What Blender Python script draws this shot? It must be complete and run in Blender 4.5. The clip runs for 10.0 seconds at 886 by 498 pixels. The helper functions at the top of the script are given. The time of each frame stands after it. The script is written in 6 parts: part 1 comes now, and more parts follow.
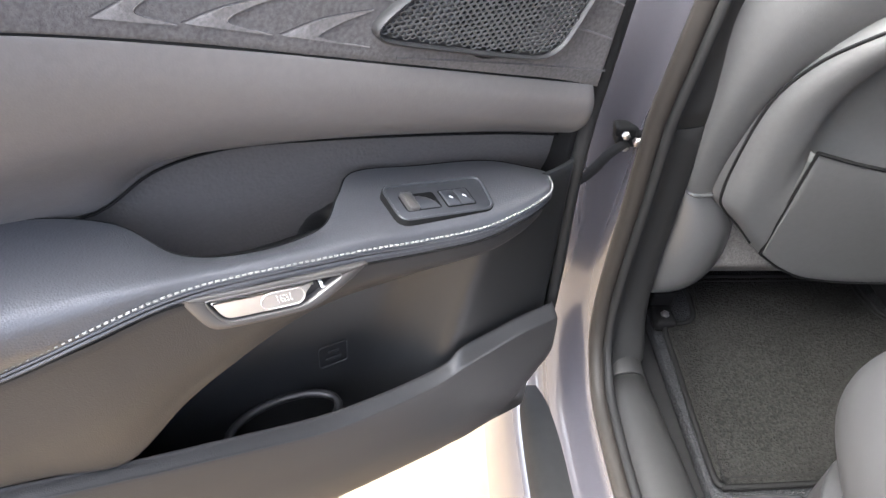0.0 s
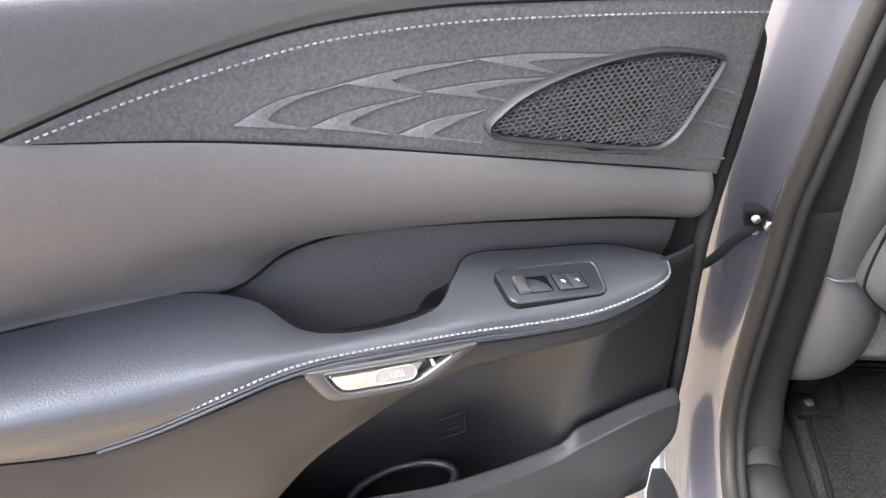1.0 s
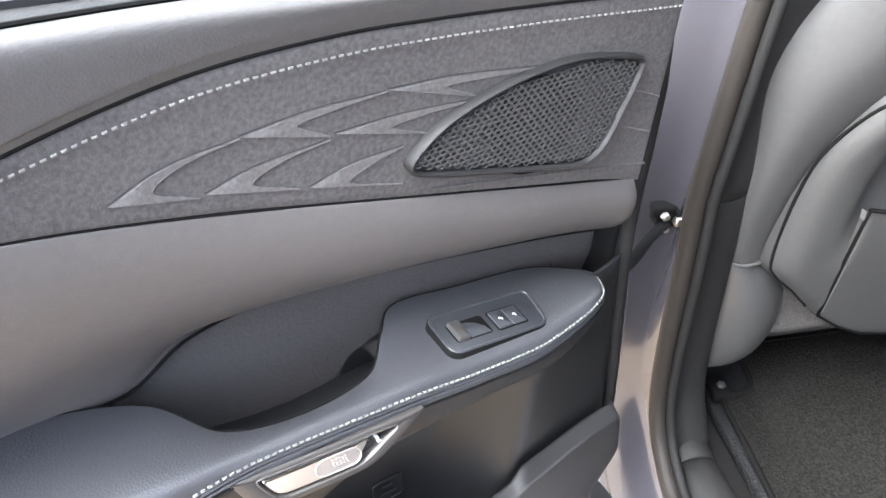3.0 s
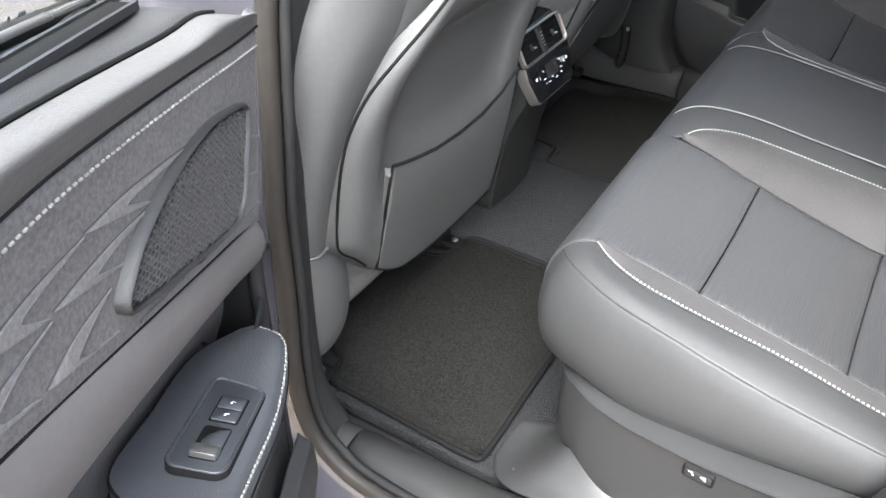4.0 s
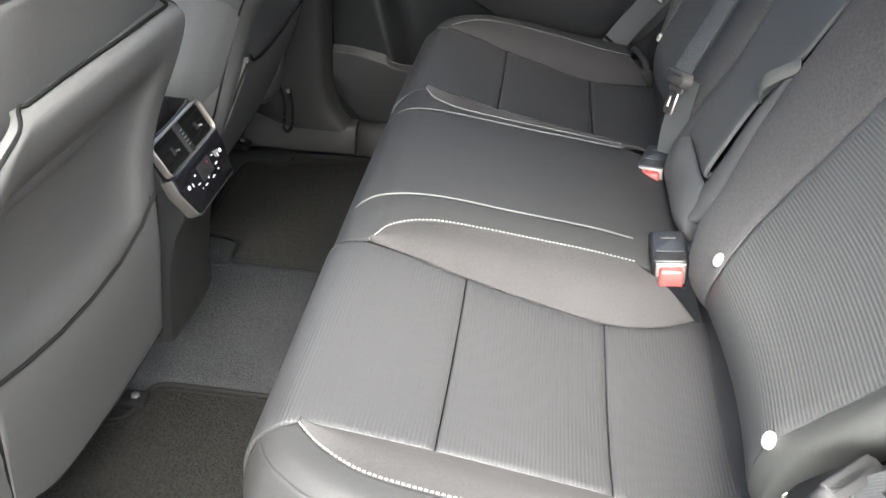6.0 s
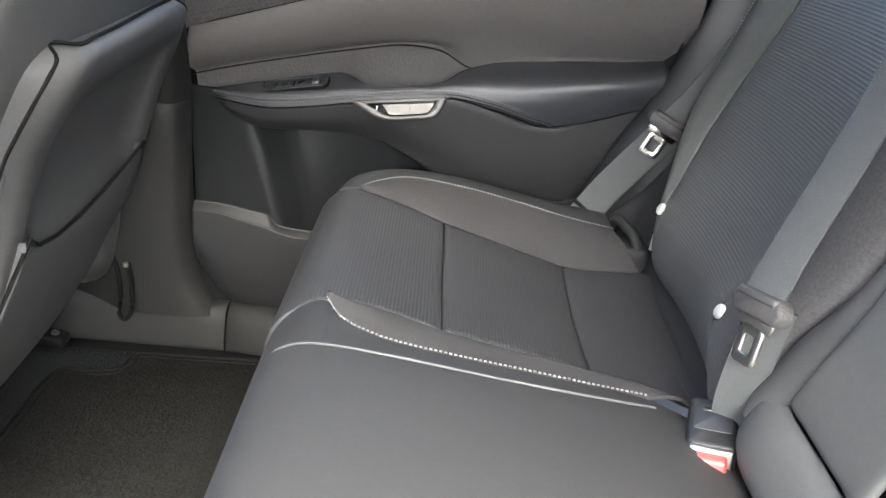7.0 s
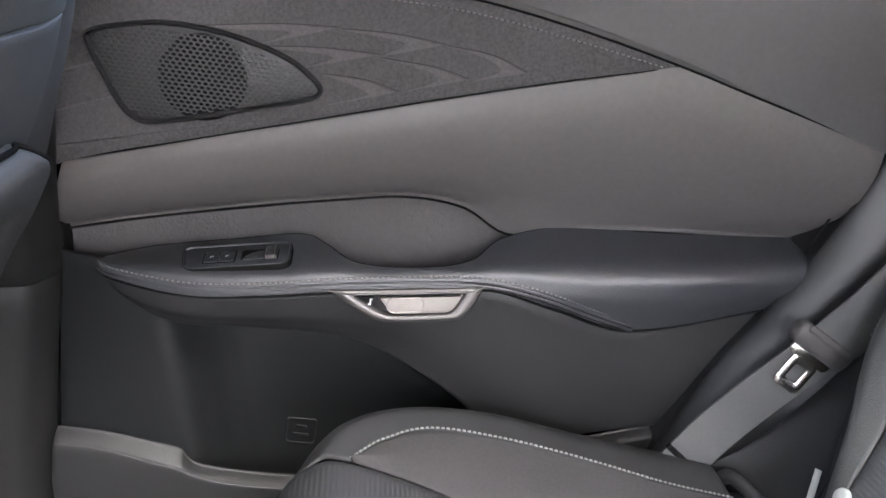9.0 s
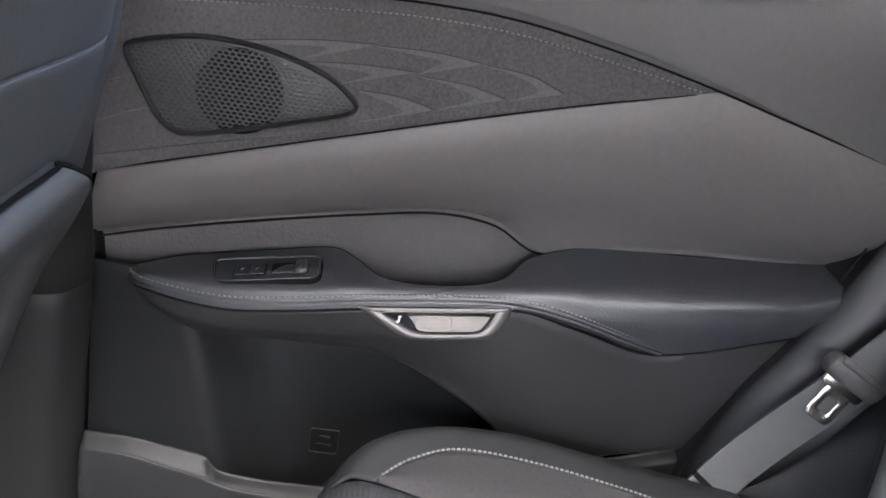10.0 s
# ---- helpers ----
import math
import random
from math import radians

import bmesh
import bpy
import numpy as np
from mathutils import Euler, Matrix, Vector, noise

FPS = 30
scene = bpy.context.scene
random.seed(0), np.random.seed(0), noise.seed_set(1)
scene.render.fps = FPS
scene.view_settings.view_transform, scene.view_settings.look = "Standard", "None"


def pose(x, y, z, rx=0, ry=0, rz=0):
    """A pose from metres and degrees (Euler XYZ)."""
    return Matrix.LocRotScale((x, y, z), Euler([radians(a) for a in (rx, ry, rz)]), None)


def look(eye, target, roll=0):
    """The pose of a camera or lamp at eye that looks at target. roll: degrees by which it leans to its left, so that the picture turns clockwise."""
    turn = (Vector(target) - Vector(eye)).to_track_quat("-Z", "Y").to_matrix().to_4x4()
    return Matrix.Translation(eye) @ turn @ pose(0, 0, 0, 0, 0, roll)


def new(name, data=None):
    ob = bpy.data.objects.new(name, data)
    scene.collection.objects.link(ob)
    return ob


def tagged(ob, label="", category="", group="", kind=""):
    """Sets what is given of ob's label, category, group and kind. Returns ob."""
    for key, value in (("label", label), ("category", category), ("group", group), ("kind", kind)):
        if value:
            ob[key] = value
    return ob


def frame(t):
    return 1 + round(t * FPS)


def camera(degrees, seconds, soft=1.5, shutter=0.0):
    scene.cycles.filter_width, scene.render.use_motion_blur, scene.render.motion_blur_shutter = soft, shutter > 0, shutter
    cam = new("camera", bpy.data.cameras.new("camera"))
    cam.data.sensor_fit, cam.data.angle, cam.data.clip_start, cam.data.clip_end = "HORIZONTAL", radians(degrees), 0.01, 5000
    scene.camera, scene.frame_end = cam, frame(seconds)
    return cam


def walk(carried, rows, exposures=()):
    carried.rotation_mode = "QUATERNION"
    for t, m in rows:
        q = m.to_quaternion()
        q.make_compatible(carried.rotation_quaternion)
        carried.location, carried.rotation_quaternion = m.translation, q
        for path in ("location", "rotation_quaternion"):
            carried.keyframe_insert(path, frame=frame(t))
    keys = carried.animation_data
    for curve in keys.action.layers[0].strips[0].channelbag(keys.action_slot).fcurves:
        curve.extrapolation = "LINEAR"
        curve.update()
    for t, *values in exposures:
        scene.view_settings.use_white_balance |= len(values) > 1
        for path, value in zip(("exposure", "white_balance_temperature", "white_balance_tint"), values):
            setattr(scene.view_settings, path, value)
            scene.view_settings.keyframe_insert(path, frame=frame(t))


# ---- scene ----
cam = camera(59.15, 10.0)
# seconds, eye, target, roll
PATH = [
    (0, (-1.0858, 0.0397, 0.9053), (-0.9921, 0.7749, 0.2341), 4.84),
    (0.5, (-1.0603, 0.0278, 0.9339), (-1.1276, 0.7941, 0.2949), -0.90),
    (1, (-1.0517, 0.0322, 0.9383), (-1.1530, 0.8141, 0.3231), -2.81),
    (1.5, (-1.0532, 0.0358, 0.9364), (-1.1634, 0.8222, 0.3286), -2.56),
    (2, (-1.0581, 0.0396, 0.9317), (-1.1588, 0.8291, 0.3262), -1.94),
    (2.2, (-1.0609, 0.0424, 0.9304), (-1.1588, 0.8326, 0.3253), -1.77),
    (3.3, (-1.1543, 0.1649, 0.9130), (-0.8427, 0.8870, 0.2954), -0.47),
    (3.5, (-1.1928, 0.2000, 0.9157), (-0.6997, 0.8079, 0.2934), 2.70),
    (4, (-1.2628, 0.2401, 0.9352), (-0.5859, 0.6526, 0.3256), 0.99),
    (4.2, (-1.2765, 0.2494, 0.9386), (-0.5760, 0.6218, 0.3297), 0.30),
    (4.5, (-1.2814, 0.2449, 0.9392), (-0.5499, 0.5593, 0.3342), -0.07),
    (5, (-1.2731, 0.2450, 0.9347), (-0.5077, 0.4680, 0.3311), -0.73),
    (5.1, (-1.2673, 0.2446, 0.9287), (-0.4963, 0.4569, 0.3281), -0.92),
    (5.5, (-1.2099, 0.2551, 0.9324), (-0.4246, 0.4039, 0.3315), 0.76),
    (6, (-1.0124, 0.2895, 0.9268), (-0.1988, 0.3798, 0.3525), 2.18),
    (6.2, (-0.9101, 0.2967, 0.9217), (-0.0810, 0.3762, 0.3683), 2.35),
    (7.3, (-0.3425, 0.4103, 0.7704), (0.5683, 0.3530, 0.3616), 6.86),
    (7.5, (-0.2692, 0.4344, 0.7680), (0.6438, 0.3608, 0.3668), 7.23),
    (8, (-0.1436, 0.4839, 0.7725), (0.7766, 0.3615, 0.4008), 8.36),
    (8.5, (-0.0544, 0.5051, 0.7762), (0.8691, 0.3592, 0.4215), 9.49),
    (9, (0.0062, 0.5079, 0.7785), (0.9307, 0.3617, 0.4263), 10.13),
    (9.5, (0.0314, 0.5036, 0.7852), (0.9560, 0.3604, 0.4322), 10.34),
    (10, (0.0176, 0.5228, 0.7934), (0.9428, 0.3979, 0.4350), 11.38),
]
walk(cam, [(t, look(eye, target, roll)) for t, eye, target, roll in PATH],
     [(0, 4.05, 5700, 5), (2.2, 4.2, 5700, 5), (3.5, 3.9, 5600, 3), (4.2, 3.8, 5600, 2), (5.2, 3.8, 5600, 3), (6.2, 4.3, 5900, 2), (7.5, 5.2, 5950, 4), (8.5, 5.1, 5850, 7), (10, 4.85, 5700, 8)])

# ---- light ----
world = bpy.data.worlds.new("sky")
scene.world = world
world.use_nodes = True
_nt = world.node_tree
_sky = _nt.nodes.new("ShaderNodeTexSky")
_sky.sky_type = "NISHITA"
_sky.sun_disc = False
_sky.sun_elevation, _sky.sun_rotation = radians(55), radians(257)
_sky.dust_density, _sky.air_density, _sky.ozone_density = 10.0, 0.5, 0.2
_nt.nodes["Background"].inputs["Strength"].default_value = 0.15
_nt.links.new(_sky.outputs["Color"], _nt.nodes["Background"].inputs["Color"])
sun = new("sun", bpy.data.lights.new("sun", "SUN"))
sun.data.energy, sun.data.angle, sun.data.color = 0.50, radians(50), (1.0, 0.96, 0.9)
sun.matrix_world = look((-4.3, -1.0, 6.4), (0, 0, 0))


# ---- materials ----
def material(name, color, rough=0.5, metal=0.0, vary=0.12, scale=60.0, bump=0.0, bump_scale=600.0, kind="noise", blotch=0.0, sheen=0.0, coat=0.0, spec=0.5, rough_vary=0.08, deep=0.001):
    m = bpy.data.materials.new(name)
    m.use_nodes = True
    nt = m.node_tree
    b = nt.nodes["Principled BSDF"]
    b.inputs["Roughness"].default_value, b.inputs["Metallic"].default_value = rough, metal
    b.inputs["Specular IOR Level"].default_value = spec
    if sheen:
        b.inputs["Sheen Weight"].default_value, b.inputs["Sheen Roughness"].default_value = sheen, 0.5
    if coat:
        b.inputs["Coat Weight"].default_value, b.inputs["Coat Roughness"].default_value = coat, 0.05
    tc = nt.nodes.new("ShaderNodeTexCoord")
    fine = nt.nodes.new("ShaderNodeTexNoise")
    fine.inputs["Scale"].default_value, fine.inputs["Detail"].default_value = scale, 6.0
    nt.links.new(tc.outputs["Object"], fine.inputs["Vector"])
    broad = nt.nodes.new("ShaderNodeTexNoise")
    broad.inputs["Scale"].default_value, broad.inputs["Detail"].default_value = 5.0, 3.0
    nt.links.new(tc.outputs["Object"], broad.inputs["Vector"])
    add = nt.nodes.new("ShaderNodeMath")
    add.operation = "MULTIPLY_ADD"
    nt.links.new(broad.outputs["Fac"], add.inputs[0])
    add.inputs[1].default_value = blotch / max(vary, 1e-3)
    nt.links.new(fine.outputs["Fac"], add.inputs[2])
    ramp = nt.nodes.new("ShaderNodeMapRange")
    span = 1 + blotch / max(vary, 1e-3)
    ramp.inputs["From Min"].default_value, ramp.inputs["From Max"].default_value = 0.25 * span, 0.75 * span
    ramp.inputs["To Min"].default_value, ramp.inputs["To Max"].default_value = 1 - vary - blotch, 1 + vary + blotch
    nt.links.new(add.outputs[0], ramp.inputs["Value"])
    mix = nt.nodes.new("ShaderNodeVectorMath")
    mix.operation = "SCALE"
    mix.inputs[0].default_value = color
    nt.links.new(ramp.outputs[0], mix.inputs["Scale"])
    nt.links.new(mix.outputs[0], b.inputs["Base Color"])
    rr = nt.nodes.new("ShaderNodeMapRange")
    rr.inputs["To Min"].default_value, rr.inputs["To Max"].default_value = max(0.02, rough - rough_vary), min(1, rough + rough_vary)
    nt.links.new(broad.outputs["Fac"], rr.inputs["Value"])
    nt.links.new(rr.outputs[0], b.inputs["Roughness"])
    if bump:
        if kind == "noise":
            tex = nt.nodes.new("ShaderNodeTexNoise")
            tex.inputs["Detail"].default_value = 4.0
            out = tex.outputs["Fac"]
        elif kind == "grain":
            tex = nt.nodes.new("ShaderNodeTexVoronoi")
            tex.feature = "SMOOTH_F1"
            out = tex.outputs["Distance"]
        else:
            tex = nt.nodes.new("ShaderNodeTexWave")
            tex.bands_direction = {"ribs_y": "Y", "ribs_z": "Z", "ribs_x": "X", "ribs_d": "DIAGONAL"}[kind]
            tex.inputs["Distortion"].default_value = 0.0
            out = tex.outputs["Fac"]
        tex.inputs["Scale"].default_value = bump_scale
        nt.links.new(tc.outputs["Object"], tex.inputs["Vector"])
        bp = nt.nodes.new("ShaderNodeBump")
        bp.inputs["Strength"].default_value, bp.inputs["Distance"].default_value = bump, deep
        nt.links.new(out, bp.inputs["Height"])
        nt.links.new(bp.outputs["Normal"], b.inputs["Normal"])
    return m


LEATHER = material("black_leather", (0.084, 0.085, 0.080), 0.52, bump=0.22, bump_scale=760, kind="grain", vary=0.08, blotch=0.05, scale=180, spec=0.25)
# The seats' smooth leather, darkened against the light that falls on them.
LEATHER_SMOOTH_DIM = material("smooth_leather_darkened", (0.0225, 0.0225, 0.023), 0.62, bump=0.14, bump_scale=800, kind="grain", vary=0.06, blotch=0.08, scale=150, spec=0.22)
LEATHER_BLUE = material("armrest_leather", (0.0345, 0.0360, 0.0405), 0.42, bump=0.25, bump_scale=700, kind="grain", vary=0.06, blotch=0.05, scale=150, spec=0.6)
SUEDE = material("dark_suede", (0.066, 0.064, 0.064), 0.95, bump=0.4, bump_scale=700, vary=0.30, scale=330, blotch=0.16, sheen=0.05, spec=0.12)
# Darkened copy of the door suede, for seat parts that catch more light.
SUEDE_DIM = material("suede_darkened", (0.035, 0.0335, 0.034), 0.95, bump=0.3, bump_scale=900, vary=0.12, scale=380, blotch=0.22, sheen=0.02, spec=0.12)
BEZEL = material("satin_bezel", (0.075, 0.071, 0.068), 0.38, 0.6, vary=0.03, scale=400)
SEATBACK = material("seat_back_vinyl", (0.052, 0.0525, 0.052), 0.58, bump=0.15, bump_scale=700, kind="grain", vary=0.06, blotch=0.06, scale=150, spec=0.25)
# Copy of the smooth leather, lightened because the doors render too dim.
DOOR_PAD_LIT = material("door_leather_lightened", (0.091, 0.086, 0.084), 0.48, bump=0.10, bump_scale=800, kind="grain", vary=0.06, blotch=0.06, scale=150, spec=0.4)
DOOR_TOP = material("door_top_vinyl", (0.059, 0.058, 0.058), 0.50, bump=0.18, bump_scale=700, kind="grain", vary=0.08, blotch=0.05, scale=180, spec=0.4)
# Near-black for seams; also painted shade in gaps, grooves and slots.
SEAM = material("seam_and_gap_shade", (0.007, 0.007, 0.007), 0.9, vary=0.05, scale=200, spec=0.05)
# Darker copy of the door plastic; the deep pocket's shade is in it.
POCKET_SHADE = material("pocket_plastic_shaded", (0.0085, 0.009, 0.0095), 0.42, bump=0.1, bump_scale=900, vary=0.05, scale=300, spec=0.45)
SATIN = material("satin_black_plastic", (0.042, 0.042, 0.042), 0.34, vary=0.05, scale=300, spec=0.6)
SKIRT = material("grey_side_skirt", (0.023, 0.0228, 0.023), 0.5, bump=0.1, bump_scale=800, vary=0.06, scale=200, blotch=0.08)
SUEDE_RIDGE = material("pressed_suede", (0.094, 0.091, 0.090), 0.9, bump=0.3, bump_scale=700, vary=0.22, scale=330, blotch=0.12, sheen=0.05, spec=0.12)
# One seat leather: lightened for the dim backs, darkened for the lit cushions.
LEATHER_BACK_LIT = material("smooth_leather_lightened", (0.072, 0.072, 0.071), 0.58, bump=0.14, bump_scale=800, kind="grain", vary=0.06, blotch=0.08, scale=150, spec=0.28)
RIBBED_DIM = material("ribbed_leather_darkened", (0.025, 0.025, 0.026), 0.52, bump=0.32, bump_scale=75.5, kind="ribs_y", vary=0.07, scale=300, blotch=0.06, spec=0.3)
RIBBED_BACK_LIT = material("ribbed_leather_lightened", (0.072, 0.072, 0.071), 0.52, bump=0.30, bump_scale=75.5, kind="ribs_z", vary=0.07, scale=300, blotch=0.06, spec=0.4)
PLASTIC = material("grained_black_plastic", (0.0175, 0.0175, 0.018), 0.5, bump=0.2, bump_scale=900, kind="grain", vary=0.06, scale=300, blotch=0.05, spec=0.32)
SWITCH_PLASTIC = material("blue_black_plastic", (0.024, 0.026, 0.030), 0.42, bump=0.1, bump_scale=900, vary=0.05, scale=300, spec=0.5)
GRILLE_PLASTIC = material("grille_plastic", (0.044, 0.044, 0.044), 0.55, vary=0.05, scale=300, spec=0.3)
CUP_TRIM = material("coarse_grained_trim", (0.054, 0.051, 0.050), 0.62, bump=0.5, bump_scale=330, kind="grain", vary=0.08, scale=200, blotch=0.05)
PLASTIC_DARK = material("dark_plastic", (0.013, 0.013, 0.0135), 0.45, bump=0.15, bump_scale=800, vary=0.06, scale=300)
PLASTIC_PILLAR = material("pillar_trim_plastic", (0.015, 0.015, 0.0147), 0.55, bump=0.2, bump_scale=900, vary=0.06, scale=300, blotch=0.05, spec=0.2)
GLOSS = material("gloss_black_panel", (0.006, 0.006, 0.007), 0.08, vary=0.02, rough_vary=0.03)
CHROME = material("satin_silver", (0.62, 0.59, 0.55), 0.28, 1.0, vary=0.03, scale=400, rough_vary=0.05)
CHROME_WARM = material("champagne_metal", (0.37, 0.35, 0.328), 0.42, 0.6, vary=0.03, scale=400)
CONSOLE_TRIM = material("satin_trim_metal", (0.25, 0.236, 0.217), 0.33, 0.8, vary=0.03, scale=400)
SMOKED = material("smoked_metal", (0.10, 0.097, 0.094), 0.28, 0.6, vary=0.03, scale=400)
STEEL = material("zinc_steel", (0.45, 0.43, 0.40), 0.4, 1.0, vary=0.15, scale=120)
THREAD = material("light_grey_thread", (0.145, 0.145, 0.14), 0.8, vary=0.15, scale=500, rough_vary=0.02)
THREAD_DIM = material("grey_piping", (0.05, 0.05, 0.05), 0.6, vary=0.1, scale=300)
RUBBER = material("weatherstrip_rubber", (0.012, 0.012, 0.012), 0.65, vary=0.1, scale=80, blotch=0.1, spec=0.12)
# The brown tint holds the paving's reflection on dark rubber.
RUBBER_WARM = material("ground_tinted_weatherstrip", (0.018, 0.016, 0.014), 0.55, vary=0.12, scale=60, blotch=0.12, spec=0.2)
CARPET = material("loop_carpet", (0.0115, 0.0113, 0.0105), 1.0, bump=1.0, bump_scale=300, vary=0.75, scale=300, blotch=0.10, spec=0.02, deep=0.004)
CARPET_GREY = material("floor_carpet", (0.020, 0.0205, 0.0215), 1.0, bump=1.0, bump_scale=340, vary=0.6, scale=300, blotch=0.2, spec=0.0, deep=0.004)
FELT = material("seat_underside_felt", (0.05, 0.048, 0.046), 1.0, bump=0.8, bump_scale=500, vary=0.4, scale=300, spec=0.1)
BINDING = material("mat_binding", (0.006, 0.006, 0.006), 0.7, vary=0.15, scale=300, spec=0.06)
PAINT = material("grey_metallic_paint", (0.062, 0.060, 0.069), 0.16, 0.35, vary=0.04, scale=900, coat=1.0, rough_vary=0.03)
# One grey for all belts; part of the middle belt's light is in it.
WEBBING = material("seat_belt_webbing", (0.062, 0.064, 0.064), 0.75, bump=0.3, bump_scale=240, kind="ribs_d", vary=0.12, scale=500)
RED = material("red_plastic", (0.36, 0.055, 0.05), 0.4, vary=0.06, scale=200)
WHITE = material("white_plastic", (0.52, 0.52, 0.49), 0.5, vary=0.05, scale=200)
LABEL_WHITE = material("white_print", (0.75, 0.76, 0.78), 0.6, vary=0.02)
SWITCH_PRINT = material("pale_print", (0.22, 0.22, 0.22), 0.6, vary=0.02)
TAG = material("white_tag", (0.45, 0.45, 0.42), 0.8, vary=0.05, scale=300)
# Headliner out of view, paled so that it bounces light down.
HEADLINER = material("headliner_fabric", (0.66, 0.65, 0.62), 0.95, bump=0.3, bump_scale=600, vary=0.06, scale=200)
PAVING = material("beige_paving", (0.110, 0.081, 0.046), 0.85, bump=0.3, bump_scale=120, vary=0.08, scale=40, blotch=0.1)


def glass(name, tint):
    m = bpy.data.materials.new(name)
    m.use_nodes = True
    nt = m.node_tree
    nt.nodes.remove(nt.nodes["Principled BSDF"])
    clear, shine, mix, fres = (nt.nodes.new("ShaderNode" + k) for k in ("BsdfTransparent", "BsdfGlossy", "MixShader", "Fresnel"))
    clear.inputs["Color"].default_value = tint
    shine.inputs["Roughness"].default_value = 0.02
    nt.links.new(fres.outputs[0], mix.inputs[0])
    nt.links.new(clear.outputs[0], mix.inputs[1])
    nt.links.new(shine.outputs[0], mix.inputs[2])
    nt.links.new(mix.outputs[0], nt.nodes["Material Output"].inputs["Surface"])
    return m


GLASS = glass("window_glass", (0.90, 0.93, 0.88, 1))
# For an added, unseen roof pane; the tint sets the top light.
ROOF_LIGHT_GLASS = glass("roof_light_glass", (0.34, 0.337, 0.33, 1))


# ---- geometry tools ----
def spline(pts, n):
    """n points on a uniform Catmull-Rom curve through pts."""
    p = np.array(pts, float)
    p = np.vstack([2 * p[0] - p[1], p, 2 * p[-1] - p[-2]])
    out = []
    for s in np.linspace(0, len(pts) - 1, n):
        i = min(int(s), len(pts) - 2)
        t = s - i
        a, b, c, d = p[i : i + 4]
        out.append(0.5 * (2 * b + (c - a) * t + (2 * a - 5 * b + 4 * c - d) * t**2 + (3 * b - a - 3 * c + d) * t**3))
    return np.array(out)


def closed_spline(pts, n):
    p = list(pts)
    return spline(p[-3:] + p + p[:4], (len(p) + 6) * n)[3 * n : (len(p) + 3) * n]


def even(curve, pitch):
    """Points along a polyline, evenly spaced."""
    c = np.array(curve, float)
    run = np.r_[0, np.cumsum(np.linalg.norm(np.diff(c, axis=0), axis=1))]
    s = np.linspace(0, run[-1], max(2, int(run[-1] / pitch) + 1))
    return np.stack([np.interp(s, run, c[:, k]) for k in range(3)], 1)


def sheet(rails, nu, nv, face, edge=0.006, tuck=(1, 1, 1, 1), bulge=0.0, straight=False):
    """A smooth skin over rails that share their count of points. tuck: which borders (first rail, last rail, start, end) turn in by edge."""
    rows = np.array([spline(r, nu) for r in rails])
    if straight:
        k = np.linspace(0, len(rails) - 1, nv)
        grid = np.array([rows[min(int(s), len(rails) - 2)] * (1 - (s - min(int(s), len(rails) - 2))) + rows[min(int(s), len(rails) - 2) + 1] * (s - min(int(s), len(rails) - 2)) for s in k])
    else:
        grid = np.stack([spline(rows[:, j], nv) for j in range(nu)], 1)

    def normals(g):
        du, dv = np.gradient(g, axis=1), np.gradient(g, axis=0)
        n = np.cross(du, dv)
        ln = np.linalg.norm(n, axis=-1, keepdims=True)
        return n / np.maximum(ln, 1e-9)

    n = normals(grid)
    flip = np.sum(n * np.array(face, float)) < 0
    if flip:
        n = -n
    if bulge:
        a, b = np.sin(np.linspace(0, np.pi, grid.shape[0])), np.sin(np.linspace(0, np.pi, nu))
        grid = grid + n * bulge * (np.sqrt(a)[:, None] * np.sqrt(b)[None])[..., None]
        n = normals(grid) * (-1 if flip else 1)
    g = grid
    soft = 0.0016 if edge > 0.003 else edge * 0.4

    def turned(line, nrm, inner):
        """The border drawn in a little and rolled down, which leaves a narrow groove to the next piece."""
        back = inner - line
        far = np.linalg.norm(back, axis=-1, keepdims=True)
        back = back / np.maximum(far, 1e-9)
        s = np.minimum(soft, far * 0.45)
        return line + back * s - nrm * s * 0.15, np.array([line + back * s * 0.45 - nrm * s * 0.75, line + back * s * 0.30 - nrm * max(edge, 0.001)])

    if tuck[0]:
        rim_, a = turned(g[0], n[0], g[1])
        g = np.concatenate([rim_[None], g[1:]])
        g, n = np.concatenate([a[::-1], g]), np.concatenate([n[:1], n[:1], n])
    if tuck[1]:
        rim_, a = turned(g[-1], n[-1], g[-2])
        g = np.concatenate([g[:-1], rim_[None]])
        g, n = np.concatenate([g, a]), np.concatenate([n, n[-1:], n[-1:]])
    if tuck[2]:
        rim_, a = turned(g[:, 0], n[:, 0], g[:, 1])
        g = np.concatenate([rim_[:, None], g[:, 1:]], 1)
        g, n = np.concatenate([a[1][:, None], a[0][:, None], g], 1), np.concatenate([n[:, :1], n[:, :1], n], 1)
    if tuck[3]:
        rim_, a = turned(g[:, -1], n[:, -1], g[:, -2])
        g = np.concatenate([g[:, :-1], rim_[:, None]], 1)
        g, n = np.concatenate([g, a[0][:, None], a[1][:, None]], 1), np.concatenate([n, n[:, -1:], n[:, -1:]], 1)
    h, w = g.shape[:2]
    faces = [(i * w + j, i * w + j + 1, (i + 1) * w + j + 1, (i + 1) * w + j) for i in range(h - 1) for j in range(w - 1)]
    if flip:
        faces = [f[::-1] for f in faces]
    return g.reshape(-1, 3), faces


def merge(*geos):
    verts, faces, k = [], [], 0
    for v, f in geos:
        verts.append(np.array(v, float))
        faces += [tuple(i + k for i in q) for q in f]
        k += len(v)
    return np.concatenate(verts), faces


